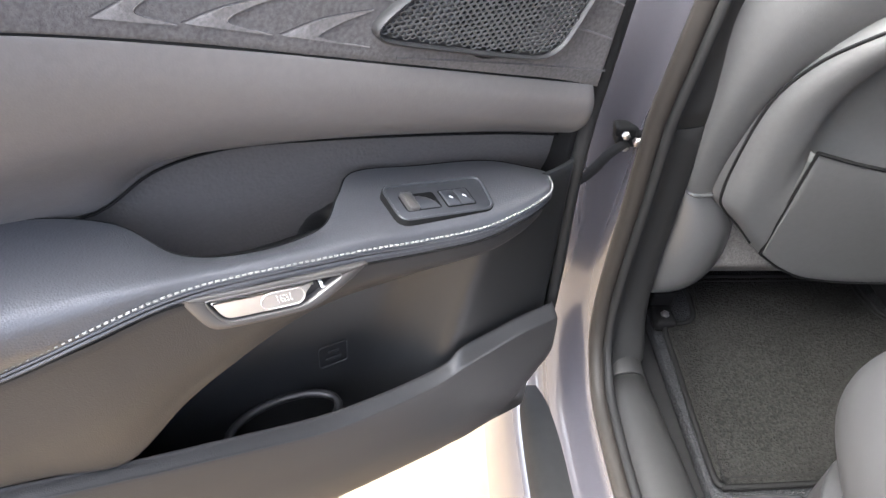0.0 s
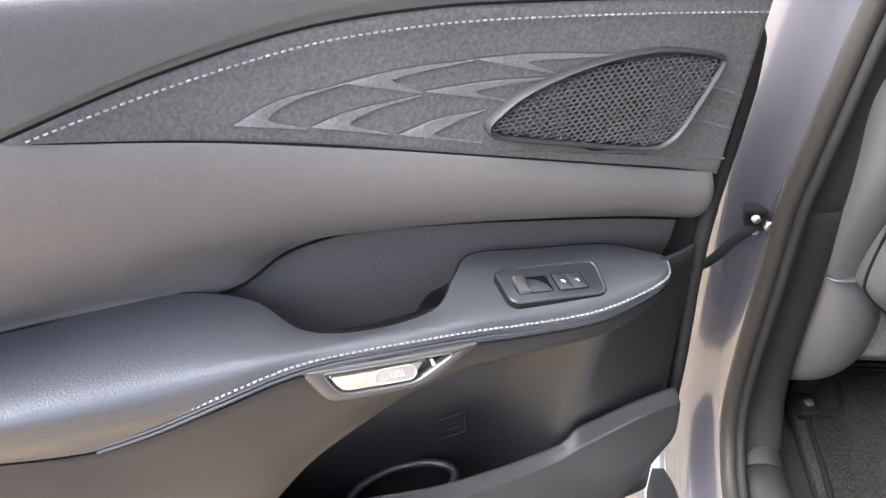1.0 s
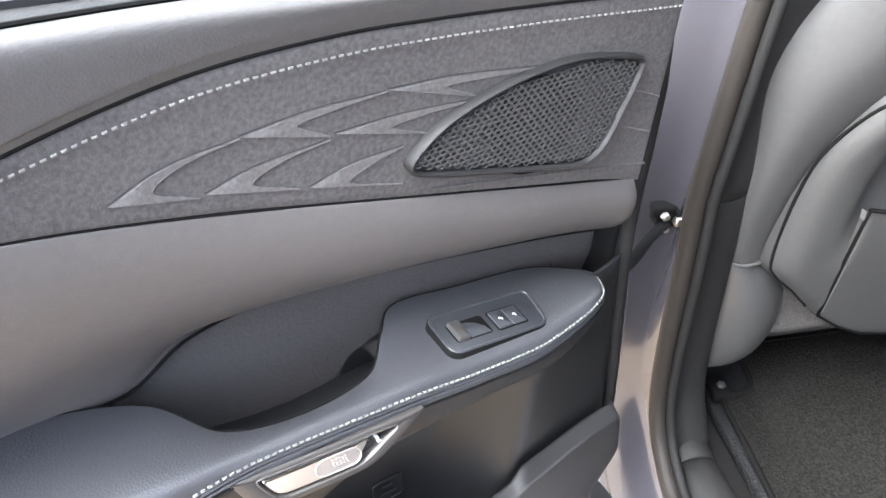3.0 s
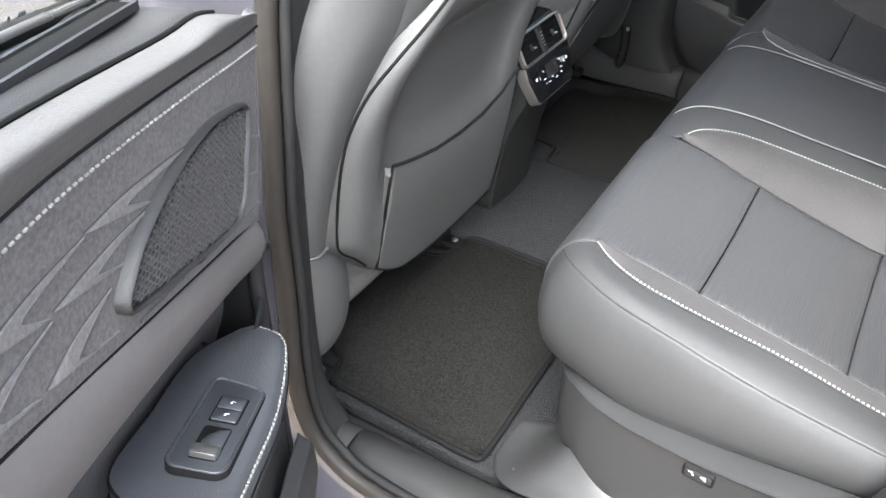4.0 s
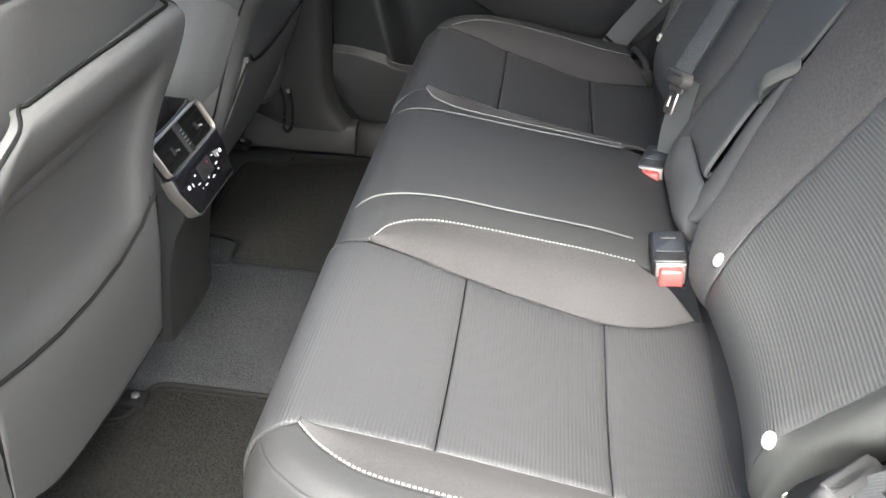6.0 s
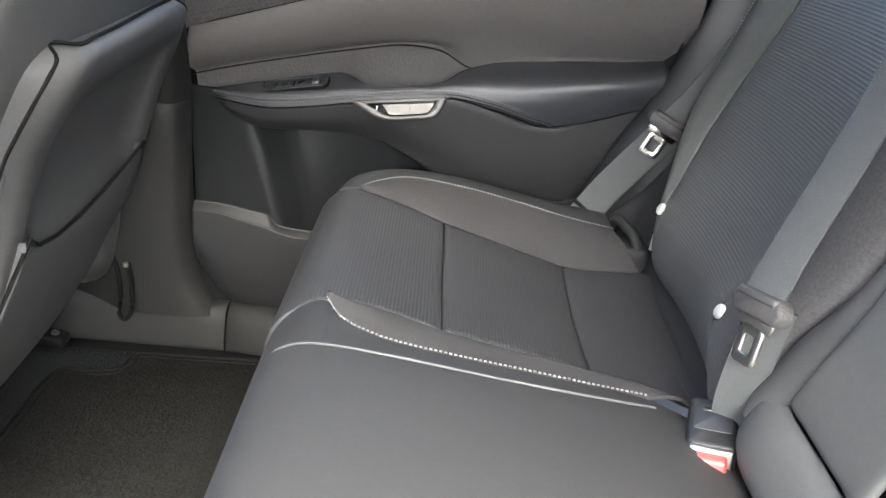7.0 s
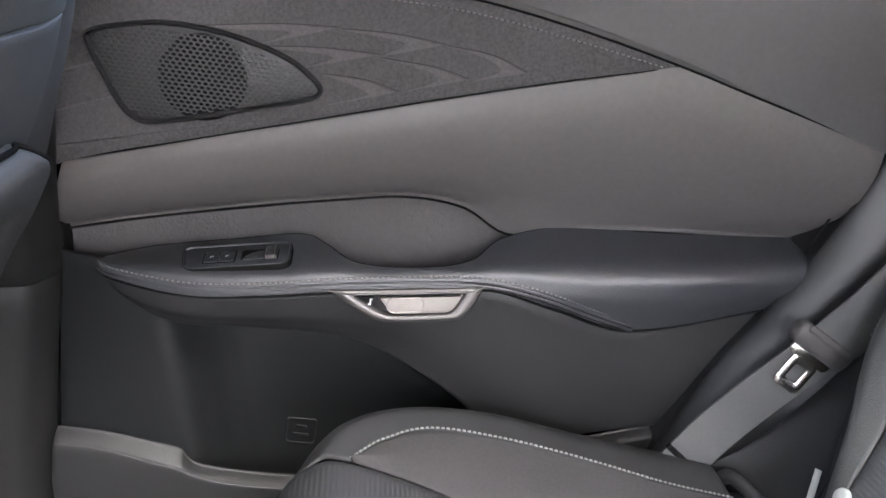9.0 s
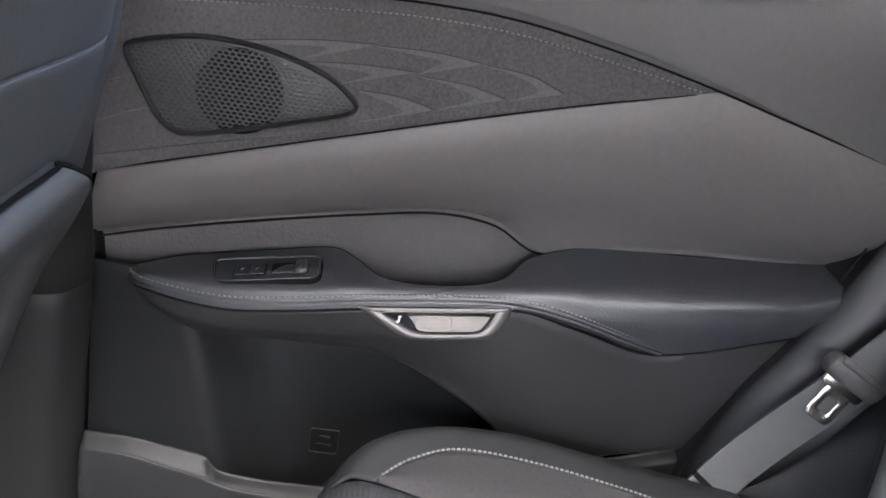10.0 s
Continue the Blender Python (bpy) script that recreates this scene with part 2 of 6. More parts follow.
def frame_of(origin, u, n):
    """Axes for flat outlines: u along, v across, n outwards."""
    u, n = Vector(u).normalized(), Vector(n).normalized()
    v = n.cross(u).normalized()
    u = v.cross(n)
    return np.array(origin, float), np.array(u), np.array(v), np.array(n)


def offset_outline(o, by):
    o = np.array(o, float)
    t = np.roll(o, -1, 0) - np.roll(o, 1, 0)
    t /= np.maximum(np.linalg.norm(t, axis=1, keepdims=True), 1e-9)
    area = np.sum(o[:, 0] * np.roll(o[:, 1], -1) - np.roll(o[:, 0], -1) * o[:, 1])
    nrm = np.stack([t[:, 1], -t[:, 0]], 1) * (1 if area > 0 else -1)
    return o + nrm * by


def lift(o, fr, h):
    origin, u, v, n = fr
    return origin + o[:, :1] * u + o[:, 1:2] * v + h * n


def plate(outline, fr, height, bevel=0.001, depth=0.0):
    """A flat piece with chamfered rim: from -depth to height over the frame's plane."""
    o = np.array(outline, float)
    if np.sum(o[:, 0] * np.roll(o[:, 1], -1) - np.roll(o[:, 0], -1) * o[:, 1]) < 0:
        o = o[::-1]
    k = len(o)
    rings = [lift(o, fr, -depth), lift(o, fr, height - bevel), lift(offset_outline(o, -bevel * 0.4), fr, height - bevel * 0.4), lift(offset_outline(o, -bevel), fr, height)]
    faces = [(r * k + i, r * k + (i + 1) % k, (r + 1) * k + (i + 1) % k, (r + 1) * k + i) for r in range(3) for i in range(k)]
    faces += [tuple(range(3 * k, 4 * k)), tuple(range(k - 1, -1, -1))]
    return np.concatenate(rings), faces


def rim(outer, inner, fr, height, depth=0.0, bevel=0.001):
    """A flat ring between two outlines with equal counts."""
    o, i = np.array(outer, float), np.array(inner, float)
    if np.sum(o[:, 0] * np.roll(o[:, 1], -1) - np.roll(o[:, 0], -1) * o[:, 1]) < 0:
        o, i = o[::-1], i[::-1]
    k = len(o)
    rings = [lift(o, fr, -depth), lift(o, fr, height - bevel), lift(offset_outline(o, -bevel), fr, height), lift(offset_outline(i, bevel), fr, height), lift(i, fr, height - bevel), lift(i, fr, -depth)]
    faces = [(r * k + a, r * k + (a + 1) % k, (r + 1) * k + (a + 1) % k, (r + 1) * k + a) for r in range(5) for a in range(k)]
    return np.concatenate(rings), faces


def rounded(w, h, r, n=5, cx=0.0, cy=0.0):
    pts = []
    for sx, sy, a0 in ((1, 1, 0), (-1, 1, 90), (-1, -1, 180), (1, -1, 270)):
        for a in np.radians(np.linspace(a0, a0 + 90, n)):
            pts.append((cx + sx * (w / 2 - r) + r * math.cos(a), cy + sy * (h / 2 - r) + r * math.sin(a)))
    return pts


def tube(curve, r, sides=8, ends=True, flat=1.0, up=(0, 0, 1)):
    c = np.array(curve, float)
    t = np.gradient(c, axis=0)
    t /= np.maximum(np.linalg.norm(t, axis=1, keepdims=True), 1e-9)
    verts = []
    for p, d in zip(c, t):
        a = np.cross(d, up)
        if np.linalg.norm(a) < 1e-3:
            a = np.cross(d, (0, 1, 0))
        a /= np.linalg.norm(a)
        b = np.cross(a, d)
        verts += [p + r * (math.cos(s) * a + flat * math.sin(s) * b) for s in np.linspace(0, 2 * math.pi, sides, endpoint=False)]
    faces = [(i * sides + j, i * sides + (j + 1) % sides, (i + 1) * sides + (j + 1) % sides, (i + 1) * sides + j) for i in range(len(c) - 1) for j in range(sides)]
    if ends:
        faces += [tuple(range(sides - 1, -1, -1)), tuple(range((len(c) - 1) * sides, len(c) * sides))]
    return np.array(verts), [f[::-1] for f in faces]


def strap(curve, across, thick, n=None):
    """A flat band: a curve, the half-width vector at each point (or one for all), its thickness."""
    c = np.array(curve, float)
    a = np.array(across, float) * np.ones((len(c), 1))
    t = np.gradient(c, axis=0)
    nn = np.cross(t, a)
    nn /= np.maximum(np.linalg.norm(nn, axis=1, keepdims=True), 1e-9)
    e = nn * thick / 2
    ring = np.stack([c - a + e, c - 0.9 * a + 1.6 * e, c + 0.9 * a + 1.6 * e, c + a + e, c + a - e, c - a - e], 1)
    k = 6
    faces = [(i * k + j, i * k + (j + 1) % k, (i + 1) * k + (j + 1) % k, (i + 1) * k + j) for i in range(len(c) - 1) for j in range(k)]
    faces += [tuple(range(k)), tuple(range(len(c) * k - 1, (len(c) - 1) * k - 1, -1))]
    return ring.reshape(-1, 3), faces


def block(lo, hi, bevel=0.004, segments=2):
    bm = bmesh.new()
    bmesh.ops.create_cube(bm, size=1.0)
    lo, hi = Vector(lo), Vector(hi)
    for v in bm.verts:
        v.co = Vector([(lo[k] + hi[k]) / 2 + v.co[k] * (hi[k] - lo[k]) for k in range(3)])
    if bevel:
        bmesh.ops.bevel(bm, geom=bm.edges[:], offset=bevel, segments=segments, affect="EDGES", profile=0.5)
    bm.verts.index_update()
    geo = np.array([tuple(v.co) for v in bm.verts]), [tuple(v.index for v in f.verts) for f in bm.faces]
    bm.free()
    return geo


def disc(center, normal, r, h, n=20, dome=0.3):
    fr = frame_of(center, (0.01, 1, 0.02) if abs(normal[1]) < 0.9 else (1, 0.01, 0), normal)
    o = np.array([(r * math.cos(a), r * math.sin(a)) for a in np.linspace(0, 2 * math.pi, n, endpoint=False)])
    return plate(o, fr, h, min(h, r) * dome)


def seam_stitches(curve, n, pitch=0.0050, length=0.0038, width=0.0006, high=0.0006):
    """A row of short raised threads along a curve that lies on a surface with normal n."""
    c = even(curve, pitch)
    verts, faces = [], []
    n = np.array(n, float) / np.linalg.norm(n)
    for a, b in zip(c[:-1], c[1:]):
        d = (b - a) / max(np.linalg.norm(b - a), 1e-9)
        s = np.cross(n, d)
        s /= max(np.linalg.norm(s), 1e-9)
        m, k = (a + b) / 2, len(verts)
        up = np.cross(d, s)
        for e, w, h in ((-1, 1, 0), (-1, -1, 0), (1, -1, 0), (1, 1, 0), (-0.7, 0.6, 1), (-0.7, -0.6, 1), (0.7, -0.6, 1), (0.7, 0.6, 1)):
            verts.append(m + d * e * length / 2 + s * w * width + up * h * high)
        faces += [tuple(k + i for i in q) for q in ((4, 5, 6, 7), (0, 1, 5, 4), (1, 2, 6, 5), (2, 3, 7, 6), (3, 0, 4, 7), (3, 2, 1, 0))]
    return np.array(verts), faces


# ---- things and parts ----
ROOT = {}


def thing(name, at, label, category, group="", kind="", xf=None):
    ob = new(name)
    ob.empty_display_size = 0.05
    xf = xf or Matrix.Identity(4)
    ob.location = xf @ Vector(at)
    ROOT[ob.name] = (xf, Vector(ob.location))
    return tagged(ob, label, category, group, kind)


def root_of(ob):
    while ob.parent:
        ob = ob.parent
    return ROOT[ob.name]


def part(name, geo, material_, parent, label="", smooth=True):
    xf, at = root_of(parent)
    verts, faces = geo
    if xf.determinant() < 0:
        faces = [f[::-1] for f in faces]
    me = bpy.data.meshes.new(name)
    m = np.array(xf)
    v = np.array(verts, float) @ m[:3, :3].T + m[:3, 3] - np.array(at)
    me.from_pydata([tuple(map(float, p)) for p in v], [], faces)
    me.materials.append(material_)
    if smooth:
        me.shade_smooth()
        me.set_sharp_from_angle(angle=radians(50))
    ob = new(name, me)
    ob.parent = parent
    return tagged(ob, label) if label else ob


def piece(name, geo, material_, label, category, kind="", smooth=True, xf=None, group=""):
    """A thing that is one mesh."""
    verts, faces = geo
    xf = xf or Matrix.Identity(4)
    v = np.array(verts, float) @ np.array(xf)[:3, :3].T + np.array(xf)[:3, 3]
    if xf.determinant() < 0:
        faces = [f[::-1] for f in faces]
    at = v.mean(0)
    at[2] = v[:, 2].min()
    me = bpy.data.meshes.new(name)
    me.from_pydata([tuple(map(float, p)) for p in v - at], [], faces)
    me.materials.append(material_)
    if smooth:
        me.shade_smooth()
        me.set_sharp_from_angle(angle=radians(50))
    ob = new(name, me)
    ob.location = at
    return tagged(ob, label, category, group, kind)


MIRROR = Matrix.Diagonal((-1, 1, 1, 1))
HINGE = Vector((-0.8831, 0.8274, 0.5002))
OPEN = Matrix.Translation(HINGE) @ Matrix.Rotation(radians(-0.17), 4, "X") @ Matrix.Rotation(radians(0.08), 4, "Y") @ Matrix.Rotation(radians(-63.81), 4, "Z") @ Matrix.Translation(-HINGE) @ MIRROR


# ---- setting: ground, car shell ----
piece("ground", sheet([[(-40, -40, -0.42), (0, -40, -0.42), (40, -40, -0.42)], [(-40, 40, -0.42), (0, 40, -0.42), (40, 40, -0.42)]], 5, 5, (0, 0, 1), edge=0.05), PAVING, "beige concrete paving under the parked car", "ground", "structure")

# opening of the rear doorway, as seen from the side: (y, z), from the top front corner round to the top rear
DOORWAY = [(0.668, 1.10), (0.722, 0.86), (0.745, 0.68), (0.743, 0.50), (0.743, 0.35), (0.748, 0.20), (0.738, 0.115), (0.702, 0.070), (0.645, 0.048), (0.50, 0.046), (0.34, 0.065),
           (0.22, 0.13), (0.13, 0.25), (0.07, 0.36), (0.02, 0.46), (-0.04, 0.60), (-0.10, 0.78), (-0.08, 0.95), (0.0, 1.06), (0.12, 1.115), (0.35, 1.13), (0.52, 1.13)]


def doorway_ring(grow, x, fore=0.0):
    c = closed_spline([(0, y + (fore if y > 0.6 else 0.0), z) for y, z in DOORWAY], 6)
    o = offset_outline(c[:, 1:], grow)
    ring = np.stack([x - 0.13 * np.maximum(0, o[:, 1] - 0.45), o[:, 0], o[:, 1]], 1)
    return np.vstack([ring, ring[:1]])


def ring_skin(levels, face, fore=0.0):
    """A skin through rings round the doorway: (grow, x)."""
    g = np.array([doorway_ring(a, b, fore) for a, b in levels])
    h, w = g.shape[:2]
    faces = [(i * w + j, i * w + j + 1, (i + 1) * w + j + 1, (i + 1) * w + j) for i in range(h - 1) for j in range(w - 1)]
    n = np.cross(g[0, 1] - g[0, 0], g[1, 0] - g[0, 0])
    return g.reshape(-1, 3), (faces if n @ np.array(face, float) > 0 else [f[::-1] for f in faces])


def body_side(xf, name, label, fore=0.0):
    side = thing(name, (0.8, 0.3, -0.2), label, "car body", kind="structure", xf=xf)
    part("body_panel", ring_skin([(0.012, 0.755), (0.016, 0.772), (0.030, 0.776), (0.046, 0.788), (0.056, 0.806), (0.10, 0.826), (0.118, 0.836), (0.13, 0.86), (0.17, 0.88), (0.30, 0.89)], (1, 0, 0), fore), PAINT, side, "grey metallic painted door frame")
    part("weatherstrip", tube(doorway_ring(0.010, 0.770, fore), 0.0115, 10, ends=False, up=(1, 0, 0)), RUBBER_WARM, side, "black rubber door seal tinted brown by reflected ground")
    part("inner_lip", tube(doorway_ring(-0.003, 0.758, fore), 0.0065, 8, ends=False, up=(1, 0, 0)), RUBBER, side)
    # inner pillar trim, bottom to top
    rows = []
    for z, dy in ((0.05, -0.045), (0.10, -0.012), (0.16, 0.0), (0.30, 0.0), (0.43, -0.006), (0.60, -0.010), (0.85, -0.045), (1.12, -0.12)):
        y, k = 0.768 + dy, 0.13 * max(0, z - 0.45)
        q = 0.08 * max(0, z - 0.45)
        rows.append([(0.758 - k, y - 0.014 + fore * 0.7, z), (0.738 - k - q * 0.5, y - 0.003, z), (0.708 - k - q, y + 0.005, z), (0.690 - k - q, y + 0.024, z), (0.684 - k - q, y + 0.08, z), (0.692 - k - q, y + 0.16, z), (0.73 - k, y + 0.26, z)])
    part("pillar_trim", sheet(rows[4:], 24, 20, (-1, -0.5, 0), 0.002), PLASTIC_PILLAR, side, "upper pillar trim in grey-black plastic")
    part("lower_pillar_trim", sheet(rows[:5], 24, 24, (-1, -0.5, 0), 0.002), PLASTIC_PILLAR, side, "lower pillar trim in grey-black plastic")
    # sill trim: two lengths that meet at a joint
    def sill(y0, y1):
        ys = np.linspace(y0, y1, 6)
        prof = [(0.762, 0.040, 0.0), (0.745, 0.058, 0.0), (0.728, 0.064, 0.1), (0.712, 0.062, 0.4), (0.698, 0.050, 0.8), (0.686, 0.022, 1.0), (0.678, -0.01, 1.0)]
        return sheet([[(x - 0.10 * k * min(0.3, max(0, 0.70 - y)), y, z + max(0, 0.46 - y) * 0.28) for y in ys] for x, z, k in prof], 16, 26, (0, 0, 1), 0.004)
    part("sill_trim", sill(0.705, 0.10), PLASTIC_PILLAR, side, "black plastic sill cover")
    part("front_sill_trim", sill(1.35, 0.7065), PLASTIC_PILLAR, side, "black plastic sill cover joint")
    return side


body_side(Matrix.Identity(4), "body_side_right", "grey painted door frame with black inner trims", 0.035)
left_side = body_side(MIRROR, "body_side_left", "grey painted open door frame with rubber seal")
# check strap bracket on the pillar of the open side
CHECK = Vector((0.014, 0.008, 0.004))
def near(p):
    return tuple(Vector(p) + CHECK)
part("check_bracket", merge(block(near((0.758, 0.766, 0.390)), near((0.786, 0.80, 0.408)), 0.004), block(near((0.752, 0.762, 0.396)), near((0.767, 0.78, 0.415)), 0.003), block(near((0.750, 0.766, 0.404)), near((0.790, 0.786, 0.418)), 0.004)), BINDING, left_side, "bolted black door check bracket")
part("bracket_bolt", merge(disc(near((0.764, 0.764, 0.402)), (0, -1, 0), 0.006, 0.007, 6), disc(near((0.779, 0.764, 0.410)), (0, -1, 0), 0.005, 0.006, 6), disc(near((0.778, 0.764, 0.395)), (0, -1, 0), 0.004, 0.008, 6)), STEEL, left_side, "bright bolt heads")
part("check_strap", tube(spline([near((0.776, 0.764, 0.399)), near((0.800, 0.750, 0.391)), (0.838, 0.742, 0.378), (0.872, 0.728, 0.364)], 10), 0.0068, 8, flat=0.55), BINDING, left_side, "black door check strap")

# floor pan, tunnel, carpets
floor = thing("floor", (0, 0.8, 0), "dark carpeted car floor with low centre tunnel", "floor", kind="structure")
prof = [(-0.64, 0.0), (-0.30, 0.0), (-0.19, 0.003), (-0.15, 0.016), (-0.08, 0.026), (0.0, 0.028), (0.08, 0.026), (0.15, 0.016), (0.19, 0.003), (0.30, 0.0), (0.64, 0.0)]
part("carpet", sheet([[(x, y, z) for x, z in prof] for y in (0.30, 0.6, 0.9, 1.3, 2.0)], 80, 24, (0, 0, 1), 0.02), CARPET_GREY, floor, "grey-black cut carpet")
part("underbody", block((-0.86, -0.9, -0.16), (0.86, 2.1, -0.03), 0.03), RUBBER, floor)


def shell_wall(name, geo, mat_, label, category="wall"):
    return piece(name, geo, mat_, label, category, "structure")


# the rest of the cabin, out of view; wall heights steer the light
def lid(half, y0, y1, hole, z, thick):
    """A roof layer with an opening added to let in light from above."""
    fr = (np.array((0, 0, z)), np.array((1.0, 0, 0)), np.array((0, 1.0, 0)), np.array((0, 0, 1.0)))
    o = np.array(rounded(2 * half, y1 - y0, 0.12, 6, 0, (y0 + y1) / 2))
    i = np.array(rounded(2 * hole, 0.60, 0.05, 6, 0, 0.42))
    return rim(o, i, fr, thick, 0.0, 0.01)


shell_wall("ceiling", lid(0.64, -0.9, 0.98, 0.30, 1.15, 0.02), HEADLINER, "unseen fabric headliner paled to bounce light, round the added opening", "ceiling")
shell_wall("roof", lid(0.68, -0.93, 1.01, 0.31, 1.18, 0.03), PAINT, "unseen grey metallic car roof with an opening added for light", "roof")
# Unseen pane, added so that light reaches the cabin from above.
shell_wall("window_roof_added", block((-0.34, 0.09, 1.212), (0.34, 0.75, 1.217), 0.001), ROOF_LIGHT_GLASS, "added roof pane whose tint sets the light from above", "window")
shell_wall("wall_rear", block((-0.80, -0.92, -0.05), (0.80, -0.88, 0.78), 0.01), PLASTIC, "unseen closing wall at the tailgate, height set for light")
shell_wall("wall_front", block((-0.80, 1.95, -0.05), (0.80, 2.0, 0.67), 0.01), PLASTIC, "unseen closing wall at the dashboard, height set for light")
for s, nm in ((1, "right"), (-1, "left")):
    shell_wall("wall_front_" + nm, block((s * 0.75, 0.96, -0.05) if s > 0 else (-0.80, 0.96, -0.05), (0.80, 1.95, 0.67) if s > 0 else (-0.75, 1.95, 0.67), 0.01), PLASTIC, "unseen closing wall at the front door, height set for light")
    shell_wall("wall_cargo_" + nm, block((0.74, -0.9, -0.05) if s > 0 else (-0.80, -0.9, -0.05), (0.80, -0.30, 0.74) if s > 0 else (-0.74, -0.30, 0.74), 0.01), PLASTIC, "unseen closing wall beside the cargo space, height set for light")


screen = shell_wall("window_front", sheet([[(-0.72, 1.93, 0.68), (0.0, 2.0, 0.68), (0.72, 1.93, 0.68)], [(-0.60, 1.02, 1.19), (0.0, 1.08, 1.20), (0.60, 1.02, 1.19)]], 12, 6, (0, 1, 0.6), 0.004), GLASS, "clear windscreen glass", "window")
screen.visible_shadow = False


# ---- doors ----
A_LINE = [(0.712, 0.768, 0.712), (0.714, 0.715, 0.718), (0.719, 0.653, 0.726), (0.726, 0.555, 0.737), (0.729, 0.483, 0.743), (0.730, 0.40, 0.743), (0.722, 0.307, 0.733), (0.705, 0.216, 0.718), (0.696, 0.148, 0.704), (0.686, 0.052, 0.684), (0.680, -0.015, 0.669)]
STITCH = [(0.7140, 0.764, 0.699), (0.7157, 0.715, 0.706), (0.7203, 0.653, 0.714), (0.7267, 0.555, 0.725), (0.7293, 0.483, 0.731), (0.7300, 0.40, 0.7315), (0.722, 0.307, 0.723), (0.706, 0.226, 0.7135)]


def suede_x(y):
    return 0.732 - 0.55 * max(0.0, 0.44 - y) ** 2


def insert_x(y, z):
    """The face of the suede insert."""
    a = np.array(A_LINE[::-1])
    top, low = np.interp(y, a[:, 1], a[:, 2]), b_line(y)
    t = min(1.0, max(0.0, (top - z) / (top - low)))
    return np.interp(y, a[:, 1], a[:, 0]) * (1 - t) + suede_x(y) * t + 0.001


def b_line(y):
    return 0.717 - 0.318 * (y - 0.208)


SPEAKER = [(0.731, 0.667), (0.712, 0.675), (0.672, 0.684), (0.630, 0.684), (0.592, 0.678), (0.560, 0.668), (0.540, 0.656), (0.529, 0.645), (0.533, 0.635), (0.552, 0.627), (0.595, 0.614), (0.650, 0.598), (0.676, 0.592), (0.690, 0.594), (0.703, 0.604), (0.718, 0.629), (0.732, 0.656)]


def inside(p, poly):
    hit = False
    for (x1, y1), (x2, y2) in zip(poly, np.roll(poly, -1, 0)):
        if (y1 > p[1]) != (y2 > p[1]) and p[0] < (x2 - x1) * (p[1] - y1) / (y2 - y1) + x1:
            hit = not hit
    return hit


def grille(outline, x):
    """A honeycomb of pressed holes, to go over a dark backing."""
    verts, faces = [], []
    pitch, row = 0.0056, 0.0037
    slot = [(0.40, 0.0), (0.22, 0.36), (-0.22, 0.36), (-0.40, 0.0), (-0.22, -0.36), (0.22, -0.36)]
    cell = [(0.5, 0.17), (0.0, 0.67), (-0.5, 0.17), (-0.5, -0.17), (0.0, -0.67), (0.5, -0.17)]
    o = offset_outline(outline, -0.0035)
    for r in range(-2, 28):
        for c in range(-2, 40):
            y, z = 0.525 + (c + 0.5 * (r % 2)) * pitch, 0.590 + r * row - 0.0
            if not inside((y, z), o):
                continue
            k = len(verts)
            hexo = [(math.cos(a) * 0.5774 * pitch, math.sin(a) * 0.6667 * row) for a in np.radians((90, 150, 210, 270, 330, 30))]
            ring_o = [(x, y + (0.5 * pitch if abs(dy) > 1e-6 and dy > 0 else -0.5 * pitch if abs(dy) > 1e-6 else 0), z + dz) for dy, dz in hexo]
            ring_i = [(x, y + 0.74 * (py - y), z + 0.70 * (pz - z)) for _, py, pz in ring_o]
            ring_d = [(x + 0.0026, py, pz) for _, py, pz in ring_i]
            verts += ring_o + ring_i + ring_d
            for i in range(6):
                j = (i + 1) % 6
                faces += [(k + i, k + j, k + 6 + j, k + 6 + i), (k + 6 + i, k + 6 + j, k + 12 + j, k + 12 + i)]
    return np.array(verts), [f[::-1] for f in faces]


def crescent(start, outer, tip, low, inner, shoulder, x_of):
    """A pressed leaf shape: its outer edge runs from start over outer to tip, its inner edge back from low over inner and shoulder."""
    def at(curve, h):
        return [(x_of(p[0], p[1]) - h, p[0], p[1]) for p in curve]
    o = spline([start, outer, tip], 20)
    i = spline([start, shoulder, inner, low], 20)
    o2, i2 = o * 0.93 + i * 0.07, i * 0.93 + o * 0.07
    return sheet([at(o, -0.0004), at(o2, 0.0009), at(i2, 0.0009), at(i, -0.0004)], 20, 10, (-1, 0, 0), 0.0, tuck=(0, 0, 0, 0), straight=True)


